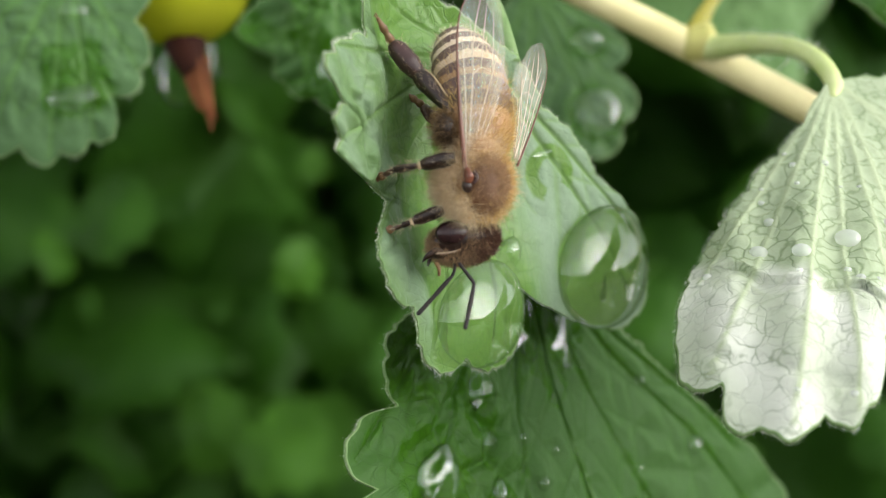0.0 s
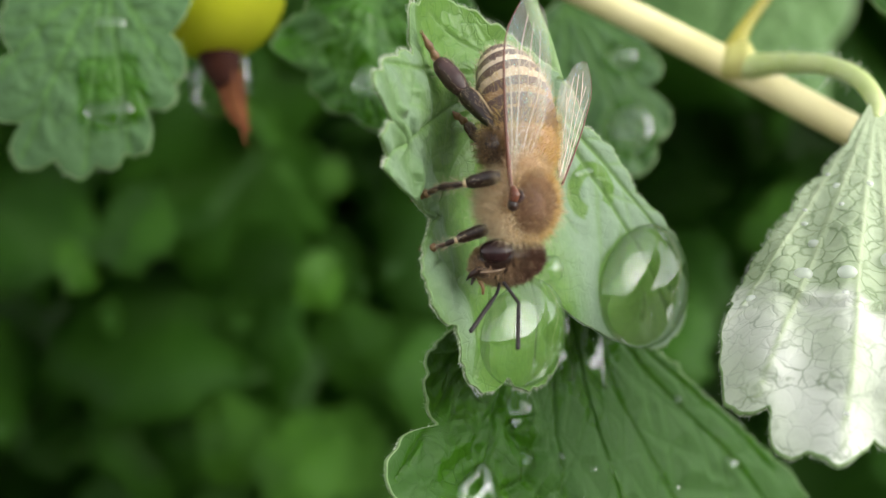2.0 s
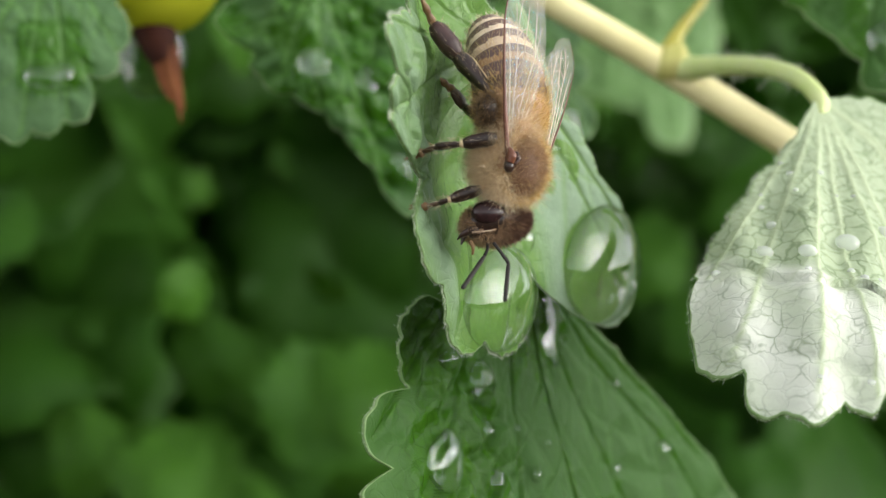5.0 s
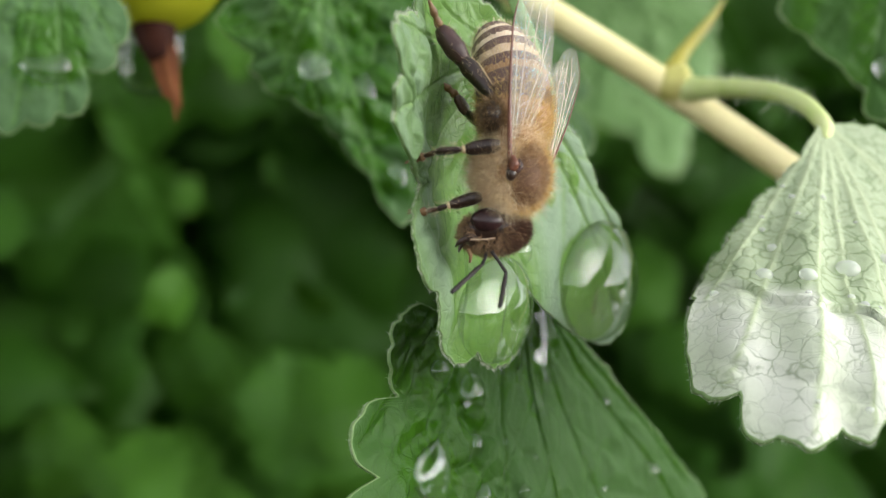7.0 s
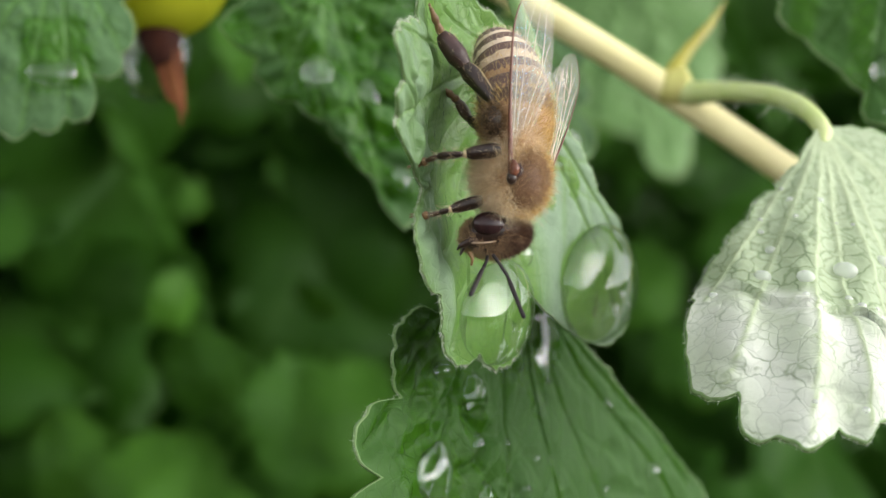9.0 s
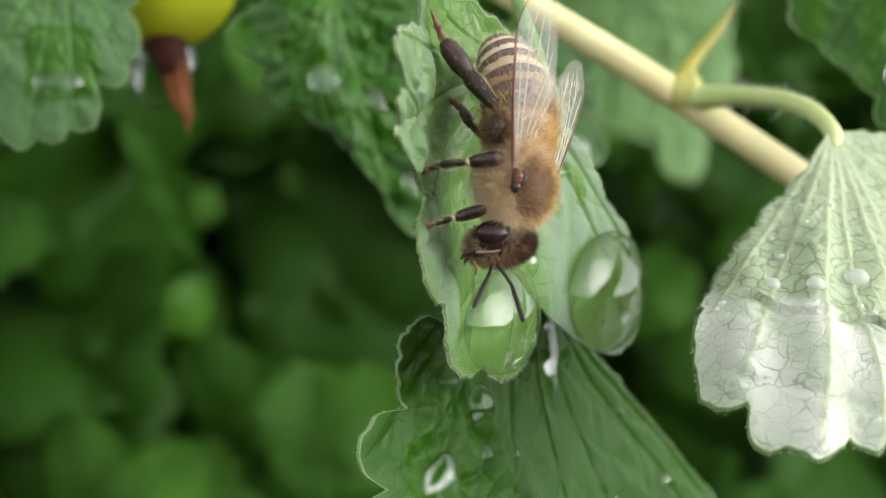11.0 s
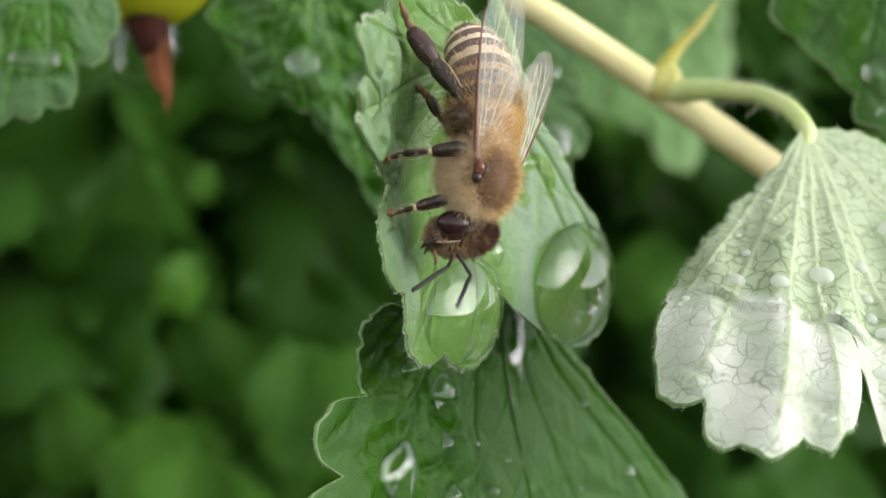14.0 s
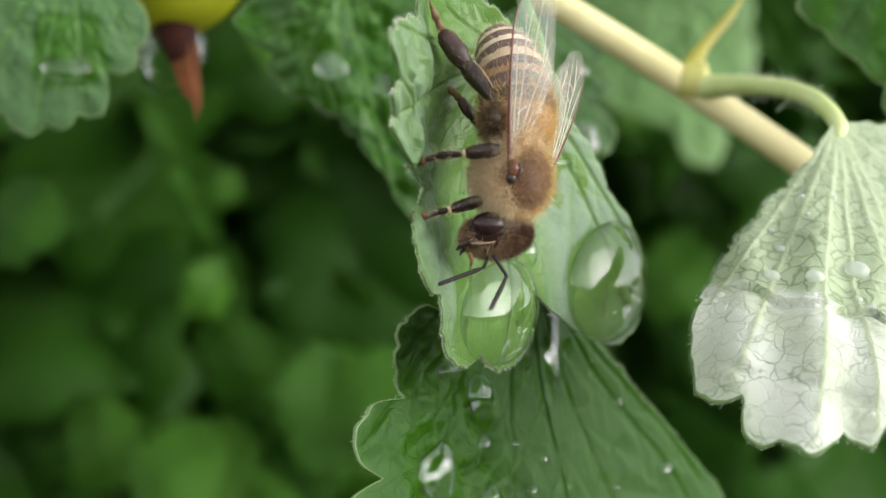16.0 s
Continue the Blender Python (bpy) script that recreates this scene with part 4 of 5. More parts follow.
for k, (a0, b0, c0) in enumerate(((23.4, 15.0, -27.4), (24.4, 14.0, -23.6))):
    part("fibre", local(tube([(a0, b0, c0), (a0 - 0.25, b0 - 0.8, c0 + 0.2), (a0 - 0.5 - 0.4 * k, b0 - 1.5, c0)], [0.06, 0.045, 0.02], 6), (20, 17.6, -34)), LEAF_HAIR, twig, "pale bristle")

# the leaf at the side with a broad drop
LEFT_OUT = [(-178, 7.5), (-150, 9.0), (-121, 4.8), (-84, 5.4), (-71, 4.75), (-55, 5.5), (-34.6, 4.2), (-15, 7.6), (-7, 7.15), (3, 8.5), (9, 8.1), (17, 9.6), (30, 8.9), (42, 11), (56, 8.5), (75, 11), (95, 8), (125, 10), (150, 8)]
_, FL, fx = leaf_thing("soft green gooseberry leaf with a broad rain drop", LEFT_OUT, (1.0, -8.0), [(2.2, 8.6), (-1.2, 7), (-4.4, 1.4), (7, 7.5), (10, 2), (8, -5)],
                       (-28.3, 15.6, -33), (0.02, -0.99, 0.12), (0.15, 0.25, 0.95), LEAF_SOFT, lambda u, v: -0.03 * (u * u) * 0.5 - 0.012 * v * v, 300, 0.4,
                       ([(-29, 23, -33.5), (-29, 27, -35), (-26, 36, -42)], [0.6, 0.6, 0.7], 10), nth=240, nr=50, quilt=0.25,
                       dry=lambda u, v: 1.0 * edge_of(np.hypot((u - 0.3) / 2.9, (v - 2.4) / 3.2) + 0.12 * np.sin(4 * np.arctan2(v - 1.9, u - 0.3) + 0.6) + 0.05 * np.sin(9 * u), 0.12), cells=(2.2, 0.4, lambda u, v: 0.6 + 0 * u))
rain_drop("broad clear rain drop on the soft green leaf", FL(0.2, 4.0, 0.05), fx[0], fx[1], fx[2], 1.7, 1.3, 0.5, wob=0.16, steep=0.9)
rain_drop("small rain drop on the soft green leaf", FL(0.4, -2.9, 0.1), fx[0], fx[1], fx[2], 1.2, 0.9, 0.6)

# the leaf behind the bee
UP_OUT = [(-170, 9), (-140, 8.2), (-128, 6.0), (-112, 6.4), (-90, 4.4), (-58, 7.5), (-45, 7.0), (-24, 8.7), (0, 6.8), (28, 8), (50, 6.5), (80, 8), (110, 6.5), (140, 8)]
_, UL, ux = leaf_thing("soft green gooseberry leaf with broad wet patches", UP_OUT, (2.5, -8.0), [(-3.5, 7.6), (-6.0, 3.5), (-5.3, -2.4), (3.5, 7), (6, 0)],
                       (10.9, 16.0, -48), (0.05, -0.99, 0.12), (0.1, 0.3, 0.95), LEAF_SOFT, lambda u, v: -0.02 * u * u, 0, 0.4,
                       ([(8.5, 24, -48), (8, 30, -50), (4, 44, -58)], [0.6, 0.6, 0.7], 10), nth=240, nr=50, quilt=0.35,
                       dry=lambda u, v: 1.0 - 1.0 * np.exp(-((np.hypot(u + 2.6, v - 4.0) - 2.3) / 0.7) ** 2) - 1.0 * np.exp(-((np.hypot(u + 2.2, (v + 2.6) * 1.2) - 1.6) / 0.6) ** 2))
rain_drop("flat rain drop on the leaf behind", UL(-2.6, 4.0, 0.1), ux[0], ux[1], ux[2], 2.2, 2.6, 0.9)
rain_drop("flat rain drop on the leaf behind", UL(-2.2, -2.6, 0.1), ux[0], ux[1], ux[2], 1.5, 1.3, 0.7)

# the wet crinkled leaf behind the margin of the bee's leaf
BACK_OUT = [(-170, 8), (-140, 10), (-110, 8.5), (-80, 9.5), (-55, 8), (-30, 9.4), (-16, 11.0), (-5, 13.4), (1, 11.4), (4, 8.6, 1.2), (20, 5.4), (38, 4.2), (52, 4.3), (80, 4.5), (105, 6.4), (114, 7.4), (121, 7.0), (132, 11), (150, 10), (160, 10.4)]
_, KL, kx = leaf_thing("wet crinkled gooseberry leaf in shade with drops", BACK_OUT, (-1, -8.5), [(0, 10.4), (5, 8.6), (8.4, 3.6), (9.8, -2.6), (-6, 6), (-8, 0)],
                       (-6.5, 14.6, -36.5), (0.38, -0.92, 0.12), (-0.1, 0.35, 0.93), LEAF_SOFT, lambda u, v: 0.5 * np.sin(u * 0.8) + 0.35 * np.sin(v * 0.9) - 0.02 * u * u, 200, 0.4,
                       ([(-9.6, 22.4, -37.5), (-10, 27, -39), (-8, 40, -48)], [0.6, 0.6, 0.7], 10), nth=300, nr=60, quilt=0.5,
                       cells=(2.6, 0.75, lambda u, v: 0.8 + 0 * u), dry=lambda u, v: 0.55 * edge_of(0.9 + 0.5 * np.sin(u * 1.1 + 0.5 * v) * np.sin(v * 0.8 + 1), 0.3))
for u, v, ru, rv in ((2.2, -0.6, 1.5, 1.8), (-1.4, 2.0, 1.0, 1.6), (-1.6, 9.6, 0.8, 1.5)):
    rain_drop("rain drop on the wet crinkled leaf", KL(u, v, 0.15), kx[0], kx[1], kx[2], ru * 0.85, rv * 0.85, 0.3, steep=1.0)

# the leaf at the other side and the large pale one far behind the twig
FAR_AT, RIGHT_AT = (61.9, 67.4, -215.0), (36.6, 20.2, -27.6)
_, RL, rx_ = leaf_thing("dark green gooseberry leaf with rain drops behind the twig", [(-170, 12), (-140, 11), (-115, 10), (-85, 9.4), (-60, 8.8), (-30, 8.2), (-12, 7.0), (8, 7.6), (22, 6.9), (32, 7.1), (47, 5.2), (76, 5.9, 1.0), (100, 7.8, 1.0), (115, 10.2), (130, 11), (145, 13), (165, 12)],
                        (-1, -11), [(0, 7), (4, 5.4), (-4, 6.4), (6.4, -1), (-8, 0)], RIGHT_AT, (0.15, -0.97, 0.15), (-0.1, 0.3, 0.95), LEAF_LOW, lambda u, v: -0.02 * u * u, 200, 0.3,
                        stalk=([(x + d, y + e, z + f) for (x, y, z), (d, e, f) in zip([RIGHT_AT] * 3, ((1, 10.5, -2), (3, 19, -6), (6, 34, -14)))], [0.7, 0.7, 0.8], 10), nth=240, nr=48, quilt=0.4,
                        dry=lambda u, v: 0.8 * edge_of(1.1 + 0.6 * np.sin(u * 1.3 - v * 0.35), 0.5))
rain_drop("rain drop on the dark green leaf", RL(1.5, 2.2, 0.1), rx_[0], rx_[1], rx_[2], 1.75, 1.7, 0.9)
rain_drop("rain drop on the dark green leaf", RL(1.7, 5.4, 0.1), rx_[0], rx_[1], rx_[2], 1.1, 1.0, 0.6)
leaf_thing("large pale green gooseberry leaf far behind the twig", [(-170, 30), (-140, 31), (-110, 24), (-90, 22), (-56, 26), (-42, 25.5), (-32, 30), (-20, 38, 1.8), (-14, 37), (-6, 28), (0, 28), (9, 26), (22, 27.5), (39, 24), (55, 27), (75, 25), (92, 28), (110, 25), (140, 30), (160, 27)],
           (3, -26), [(-9, 34), (8, 24), (-18, 18), (22, 8), (-20, -4)], FAR_AT, (0.0, -0.98, 0.2), (0.05, 0.35, 0.93), LEAF_PALE, lambda u, v: -0.008 * u * u, 0,
           stalk=([(x + d, y + e, z + f) for (x, y, z), (d, e, f) in zip([FAR_AT] * 3, ((-3, 26, -6), (-4, 44, -16), (0, 70, -26)))], [1.0, 1.0, 1.1], 10), nth=200, nr=36, quilt=0.8, cells=(7.0, 0.9, lambda u, v: 0.8 + 0 * u))


# the gooseberry with its dry calyx
berry = thing("gooseberry", (-23, 24.0, -45), "ripening yellow-green gooseberry with a dry brown calyx", "berry")
part("fruit", blob((0, 0, 0), (6.3, 0, 0), (0, 0, 6.3), (0, 6.4, 0), 48, 32), BERRY, berry)
part("calyx", tube([(0.6, -5.6, 0.6), (0.9, -6.8, 0.9), (1.4, -8.2, 1.5), (1.8, -9.2, 2.0)], [1.95, 1.7, 1.3, 1.0], 14, smooth_steps=5), CALYX_DARK, berry, "dark brown dry calyx tube")
for k, (dx, dz, ln) in enumerate(((0.2, 0.4, 4.4), (-0.5, 0.1, 2.6), (0.7, -0.2, 3.4), (0.1, -0.5, 3.6))):
    part("calyx_tip", tube([(1.5 + dx, -7.6, 1.7 + dz), (2.2 + dx, -10.2, 2.5 + dz), (2.9 + dx * 0.7, -12.0, 3.2 + dz * 0.5), (3.5 + dx * 0.5, -9.8 - ln, 3.8 + dz * 0.3)], [0.62, 0.46, 0.30, 0.06], 8, 0.6), CALYX_TIP, berry, "rust-brown dry sepal")
part("fruit_stalk", tube([(0, 6.2, 0), (1, 10, -1), (6, 18, -6)], [0.6, 0.5, 0.6], 8), PETIOLE, berry)
t = thing("rain_drop", (-22.9, 15.6, -46.2), "hanging rain drop round the dry calyx", "water drop", "rain drops")
part("water", blob((0.4, 0.3, 0), (2.9, 0, 0), (0, 0, 2.2), (0.5, 3.5, 0), 32, 20), WATER, t)


# ---- the honey bee ----
BEE_AT = np.array([1.6, 3.5, -0.4])
F_ = unit((0.10, -0.99, 0.06))
U_ = np.array((0.72, 0.03, 0.69))
U_ = unit(U_ - F_ * (U_ @ F_))
L_ = np.cross(U_, F_)
BASIS = np.stack([F_, L_, U_], 1)


def bee_at(a, b, c):
    """From the bush's axes to the bee's own: forward, to its left, up."""
    return BASIS.T @ (np.array([a, b, c], float) - BEE_AT)


def bee_dir(a, b, c):
    return BASIS.T @ np.array([a, b, c], float)


bee = thing("honey_bee", BEE_AT, "brown furry honey bee with cream abdominal bands on a leaf", "bee", turn=Matrix(BASIS.tolist()))

# thorax
thorax_geo = blob((0, 0, 0), (2.15, 0, 0), (0, 1.85, 0), (0, 0, 1.8), 36, 24, lambda d: 1 + 0.05 * d[2] - 0.06 * max(0, -d[0]))
thorax = part("thorax", thorax_geo, SKIN_TAN, bee, "furry tawny thorax with a bare brown back")
disc = lambda p: ((p[:, 0] - 0.35) / 1.5) ** 2 + ((p[:, 1] + 0.35) / 1.15) ** 2 + np.where(p[:, 2] > 0.3, 0, 9) < 1
flank = lambda p: np.clip((-0.35 - p[:, 1]) / 1.0, 0, 1) * np.clip((1.35 - p[:, 2]) / 0.8, 0, 1)
near_wing = lambda p: np.where(np.linalg.norm(p - bee_at(1.1, 3.3, 1.4), axis=1) < 0.5, 0.10, 1.0)
tagged(part("back_fur", hairs(thorax_geo, 13000, 0.66, 0.013, (-0.3, 0, 0.1), 0.65, lambda p: near_wing(p) * np.where(disc(p), 0.03, 1.0 - 0.7 * flank(p)), 2), FUR_THORAX, thorax, "dense tawny fur"), kind="stuff")
tagged(part("flank_fur", hairs(thorax_geo, 10000, 1.02, 0.014, (0.0, -0.1, -0.1), 0.7, lambda p: near_wing(p) * np.where(disc(p), 0.01, 0.12 + 0.88 * flank(p)), 12), FUR_PALE, thorax, "dense pale beige fur"), kind="stuff")
part("scutum", blob((0.25, -0.30, 0.28), (1.72, 0, 0), (0, 1.42, 0), (0, 0, 1.70), 32, 22), SKIN_DISC, thorax, "bare brown plate of the back")
tagged(part("back_down", hairs(thorax_geo, 5200, 0.42, 0.012, (-0.5, 0, 0.1), 0.55, lambda p: np.where(disc(p), 1.0, 0.02), 22), FUR_FACE, thorax, "short brown down on the back"), kind="stuff")
part("scutellum", blob((-1.35, 0, 1.02), (0.42, 0, 0), (0, 0.95, 0), (0, 0, 0.35), 20, 12), SKIN_TAN, thorax)

# abdomen: overlapping rings along a gently bent axis
ab0, ab1, ab2 = bee_at(1.75, 4.8, -0.7), bee_at(1.5, 8.8, -2.5), bee_at(0.35, 11.8, -4.8)
def ab_axis(s):
    return (1 - s) ** 2 * ab0 + 2 * s * (1 - s) * (2 * ab1 - 0.5 * ab0 - 0.5 * ab2) + s * s * ab2
prof_s, prof_r = [0, 0.06, 0.16, 0.32, 0.5, 0.68, 0.82, 0.92, 0.98, 1.0], [1.2, 1.6, 1.88, 2.02, 2.0, 1.84, 1.54, 1.12, 0.62, 0.05]
def ring_shell(s0, s1, lift, nu=72, nv=18, split=0.5):
    v, f, mi = [], [], []
    uneven = np.random.default_rng(int(s0 * 1000)).normal(0, 0.8, nu)
    for i in range(nv + 1):
        s = s0 + (s1 - s0) * i / nv
        c = ab_axis(s)
        d = unit(ab_axis(min(1, s + 0.01)) - ab_axis(max(0, s - 0.01)))
        a = unit(np.cross(d, (0, 0, 1)))
        b = np.cross(d, a)
        r = np.interp(s, prof_s, prof_r) + lift * i / nv
        for j in range(nu):
            w = 2 * math.pi * j / nu
            v.append(c + r * (a * math.cos(w) * 1.02 + b * math.sin(w) * 0.94))
    for i in range(nv):
        for j in range(nu):
            k = (j + 1) % nu
            f.append((i * nu + j, i * nu + k, (i + 1) * nu + k, (i + 1) * nu + j))
            mi.append(0 if i + uneven[j] < nv * split else 1)
    # turned-in hind edge
    e = nv * nu
    n0 = len(v)
    for j in range(nu):
        v.append(ab_axis(s1) + (np.array(v[e + j]) - ab_axis(s1)) * 0.86)
    for j in range(nu):
        k = (j + 1) % nu
        f.append((e + j, e + k, n0 + k, n0 + j))
        mi.append(1)
    return np.array(v), f, None, mi
abdomen_core = ring_shell(0.0, 1.0, 0.0)
abdomen = part("abdomen", (np.asarray(abdomen_core[0]) * 1.0, abdomen_core[1]), SKIN_BROWN, bee, "banded abdomen with cream felt bands")
cuts = [(0.02, 0.20, SKIN_TAN, SKIN_TAN, 0.5), (0.17, 0.32, SKIN_TAN, SKIN_BROWN, 0.4), (0.29, 0.42, SKIN_TAN, BAND_DARK, 0.3), (0.39, 0.54, SKIN_TAN, BAND_DARK, 0.55), (0.52, 0.68, BAND_MID, BAND_DARK, 0.55),
        (0.655, 0.80, BAND_PALE, BAND_DARK, 0.55), (0.785, 0.93, BAND_PALE, BAND_DARK, 0.48), (0.915, 0.995, BAND_DARK, BAND_DARK, 0.5)]
for s0, s1, m0, m1, sp in cuts:
    part("tergite", ring_shell(s0, s1, 0.10, split=sp), [m0, m1], abdomen)
front_half = lambda p: np.clip(1.15 - np.linalg.norm(p - ab0, axis=1) / 3.9, 0.05, 1) ** 1.3
waist = blob(bee_at(1.55, 5.1, -0.2), bee_dir(1.3, 0.1, -0.3), bee_dir(0, 1.1, 0), bee_dir(0.2, 0, 1.35), 24, 16)
HIP = bee_at(0.1, 6.15, 0.75)
off_hip = lambda p: np.where(np.linalg.norm(p - HIP, axis=1) < 1.35, 0.03, 1.0)
waist_ob = part("waist", waist, SKIN_TAN, bee, "furry waist between thorax and abdomen")
tagged(part("abdomen_fur", hairs(ring_shell(0.02, 0.6, 0.12), 5600, 0.55, 0.015, (-0.6, 0, 0.0), 0.4, lambda p: front_half(p) * off_hip(p), 3), FUR_THORAX, abdomen, "tawny hairs at the base of the abdomen"), kind="stuff")
tagged(part("waist_fur", hairs(waist, 4600, 0.7, 0.017, (0.2, -0.2, 0), 0.65, off_hip, 14), FUR_PALE, waist_ob, "pale beige waist fur"), kind="stuff")
tagged(part("band_fur", hairs(ring_shell(0.38, 0.98, 0.12), 2400, 0.30, 0.011, (-0.7, 0, 0.0), 0.35, None, 4), FUR_PALE, abdomen, "short pale hairs"), kind="stuff")

# head
HC = bee_at(0.95, 0.35, -0.8)
hd = bee_dir(*unit((0.93, 0.16, -0.20)))
hr = bee_dir(0.25, 0.35, 0.9)
hr = unit(hr - hd * (hr @ hd))
hf = np.cross(hd, hr)
face = lambda d: 1 + 0.10 * (d[0] < 0) * d[0] - 0.05 * d[2] ** 2
head_geo = blob(HC, hd * 1.95, hr * 1.42, hf * 1.12, 36, 24, face)
head = part("head", head_geo, SKIN_DARK, bee, "dark brown hairy head")
EC = bee_at(0.52, 0.79, 0.05)
crown = lambda p: np.where(np.linalg.norm(p - EC, axis=1) > 1.0, np.clip(0.25 + 0.7 * ((p - HC) @ hd), 0.04, 1.0), 0.03)
tagged(part("head_fur", hairs(head_geo, 9000, 0.42, 0.014, hd * 0.3, 0.4, crown, 5), FUR_DARK, head, "brown crown hairs"), kind="stuff")
tagged(part("face_fur", hairs(head_geo, 6500, 0.40, 0.015, (0, 0, 0), 0.4, lambda p: np.where(np.linalg.norm(p - EC, axis=1) > 0.95, np.clip(0.9 - 0.6 * ((p - HC) @ hd), 0.03, 1.0), 0.03), 8), FUR_FACE, head, "short tan face hairs"), kind="stuff")
ed = unit(hd * 0.95 + hf * 0.05)
er = unit(hr - ed * (hr @ ed))
part("compound_eye", blob(EC + er * 0.16, ed * 0.98, np.cross(er, ed) * 0.68, er * 0.60, 32, 20), EYE, head, "glossy dark brown compound eye")
part("compound_eye", blob(2 * HC - EC + bee_dir(0.1, 0.9, -0.1), ed * 0.98, np.cross(er, ed) * 0.66, er * 0.42, 32, 20), EYE, head, "glossy dark brown compound eye")
for a, b, c in ((1.95, 0.62, 0.05), (2.15, 0.5, -0.25), (2.1, 0.85, -0.3)):
    part("ocellus", blob(bee_at(a, b, c), (0.11, 0, 0), (0, 0.11, 0), (0, 0, 0.11), 12, 8), EYE, head)
part("clypeus", blob(HC - hd * 1.25 + hr * 0.28 + hf * 0.40, hd * 0.52, hr * 0.48, hf * 0.42, 20, 14), SKIN_DARK, head, "brown clypeus")
part("cheek_line", tube([bee_at(1.15, 0.05, 0.32), bee_at(0.5, -0.15, 0.5), bee_at(-0.35, -0.25, 0.35)], [0.02, 0.04, 0.03], 8, 0.6), BAND_MID, head, "pale cheek line")
part("mandible", tube([bee_at(-0.5, -0.2, 0.1), bee_at(-0.85, -0.42, 0.1), bee_at(-1.05, -0.66, -0.1)], [0.22, 0.17, 0.05], 10, 0.7), SKIN_DARK, head, "dark mandible")
part("mandible", tube([bee_at(-0.45, -0.3, -0.5), bee_at(-0.7, -0.6, -0.5), bee_at(-0.8, -0.9, -0.4)], [0.20, 0.15, 0.05], 10, 0.7), SKIN_DARK, head, "dark mandible")
part("proboscis", tube([bee_at(-0.35, -0.7, -0.2), bee_at(-0.2, -1.05, -0.1), bee_at(-0.2, -1.4, -0.2)], [0.13, 0.10, 0.07], 8), TARSUS, head, "brown mouthpart")

# antennae: a still first joint and a feeling whip on it
ELBOW_R, ELBOW_L = bee_at(1.62, -1.78, 0.6), bee_at(0.48, -1.42, -0.3)
FLAG = 2.75
scape_r = part("antenna", tube([bee_at(0.85, -0.75, 0.15), bee_at(1.15, -1.15, 0.4), ELBOW_R], [0.10, 0.085, 0.095], 10), ANTENNA, bee, "dark elbowed antenna")
scape_l = part("antenna", tube([bee_at(0.62, -0.75, -0.3), bee_at(0.6, -1.1, -0.3), ELBOW_L], [0.10, 0.085, 0.095], 10), ANTENNA, bee, "dark elbowed antenna")
def whip():
    xs = np.linspace(0, FLAG, 34)
    rr = [0.075 + 0.045 * min(1, x / 0.5) + 0.008 * math.cos(i * math.pi * 2 / 3) for i, x in enumerate(xs)]
    rr[-1] = 0.03
    return tube([(x, 0, 0) for x in xs], rr, 10, smooth_steps=1)
flag_r = part("flagellum", whip(), ANTENNA, scape_r, "black jointed antenna whip")
flag_l = part("flagellum", whip(), ANTENNA, scape_l, "black jointed antenna whip")

# wings
tegula_at = bee_at(1.22, 3.2, 1.75)
part("tegula", blob(tegula_at, (0.36, 0, 0), (0, 0.28, 0), (0, 0, 0.28), 18, 12), SKIN_DARK, bee, "shiny dark brown wing base")


part("wing_hinge", tube([bee_at(1.25, 3.35, 1.9), bee_at(1.32, 3.7, 1.9), bee_at(1.2, 4.1, 1.8)], [0.2, 0.26, 0.14], 10), WING_VEIN, bee, "red-brown wing hinge")
part("wing_hinge", tube([bee_at(1.5, 3.3, 1.7), bee_at(1.7, 3.6, 1.65), bee_at(1.6, 4.0, 1.6)], [0.10, 0.14, 0.08], 10), SKIN_RED, bee, "red-brown wing hinge plate")


def wing(root, tip, side, width, veins, shape=(0.10, 0.40, 0.70, 0.92, 1.0, 1.0, 0.95), lead=0.10, wave=0.12, stout=1.0):
    """A membranous wing: stiff front edge from root to tip, membrane on its side, rod-like veins."""
    root, tip = np.asarray(root), np.asarray(tip)
    d = tip - root
    L = np.linalg.norm(d)
    d = d / L
    s = np.asarray(side) - d * (np.asarray(side) @ d)
    s = unit(s)
    n = np.cross(d, s)
    nu, nv = 40, 14
    def at(u, w):
        full = np.interp(u, np.linspace(0, 1, len(shape)), shape) * math.sqrt(max(0.0, 1 - max(0.0, (u - 0.5) / 0.5) ** 3))
        bow = lead * L * 0.25 * math.sin(math.pi * u)
        return root + d * L * u + s * (w * width * full - bow + 0.35 * width * max(0.0, (u - 0.72) / 0.28) ** 2) + n * (wave * math.sin(w * 9 + u * 7) * w + 0.25 * math.sin(math.pi * u) * w)
    us = 0.5 - 0.5 * np.cos(np.linspace(0.02, 1, nu + 1) * math.pi)
    v = [at(u, w) for u in us for w in np.linspace(0, 1, nv + 1)]
    f = [(i * (nv + 1) + j, (i + 1) * (nv + 1) + j, (i + 1) * (nv + 1) + j + 1, i * (nv + 1) + j + 1) for i in range(nu) for j in range(nv)]
    w_ob = part("wing", (v, f), WING, bee, "clear veined membranous wing")
    part("front_vein", tube([at(u, 0) + n * 0.01 for u in np.linspace(0.0, 0.97, 9)], [q * stout for q in (0.16, 0.14, 0.12, 0.10, 0.085, 0.07, 0.05, 0.035, 0.02)], 8, smooth_steps=3), WING_VEIN if stout > 0.35 else WING_NET, w_ob, "red-brown front wing vein")
    for path in veins:
        part("vein", tube([at(u, w) + n * 0.01 for u, w in path], [0.024] * (len(path) - 1) + [0.013], 6, smooth_steps=4), WING_NET, w_ob)
    return w_ob


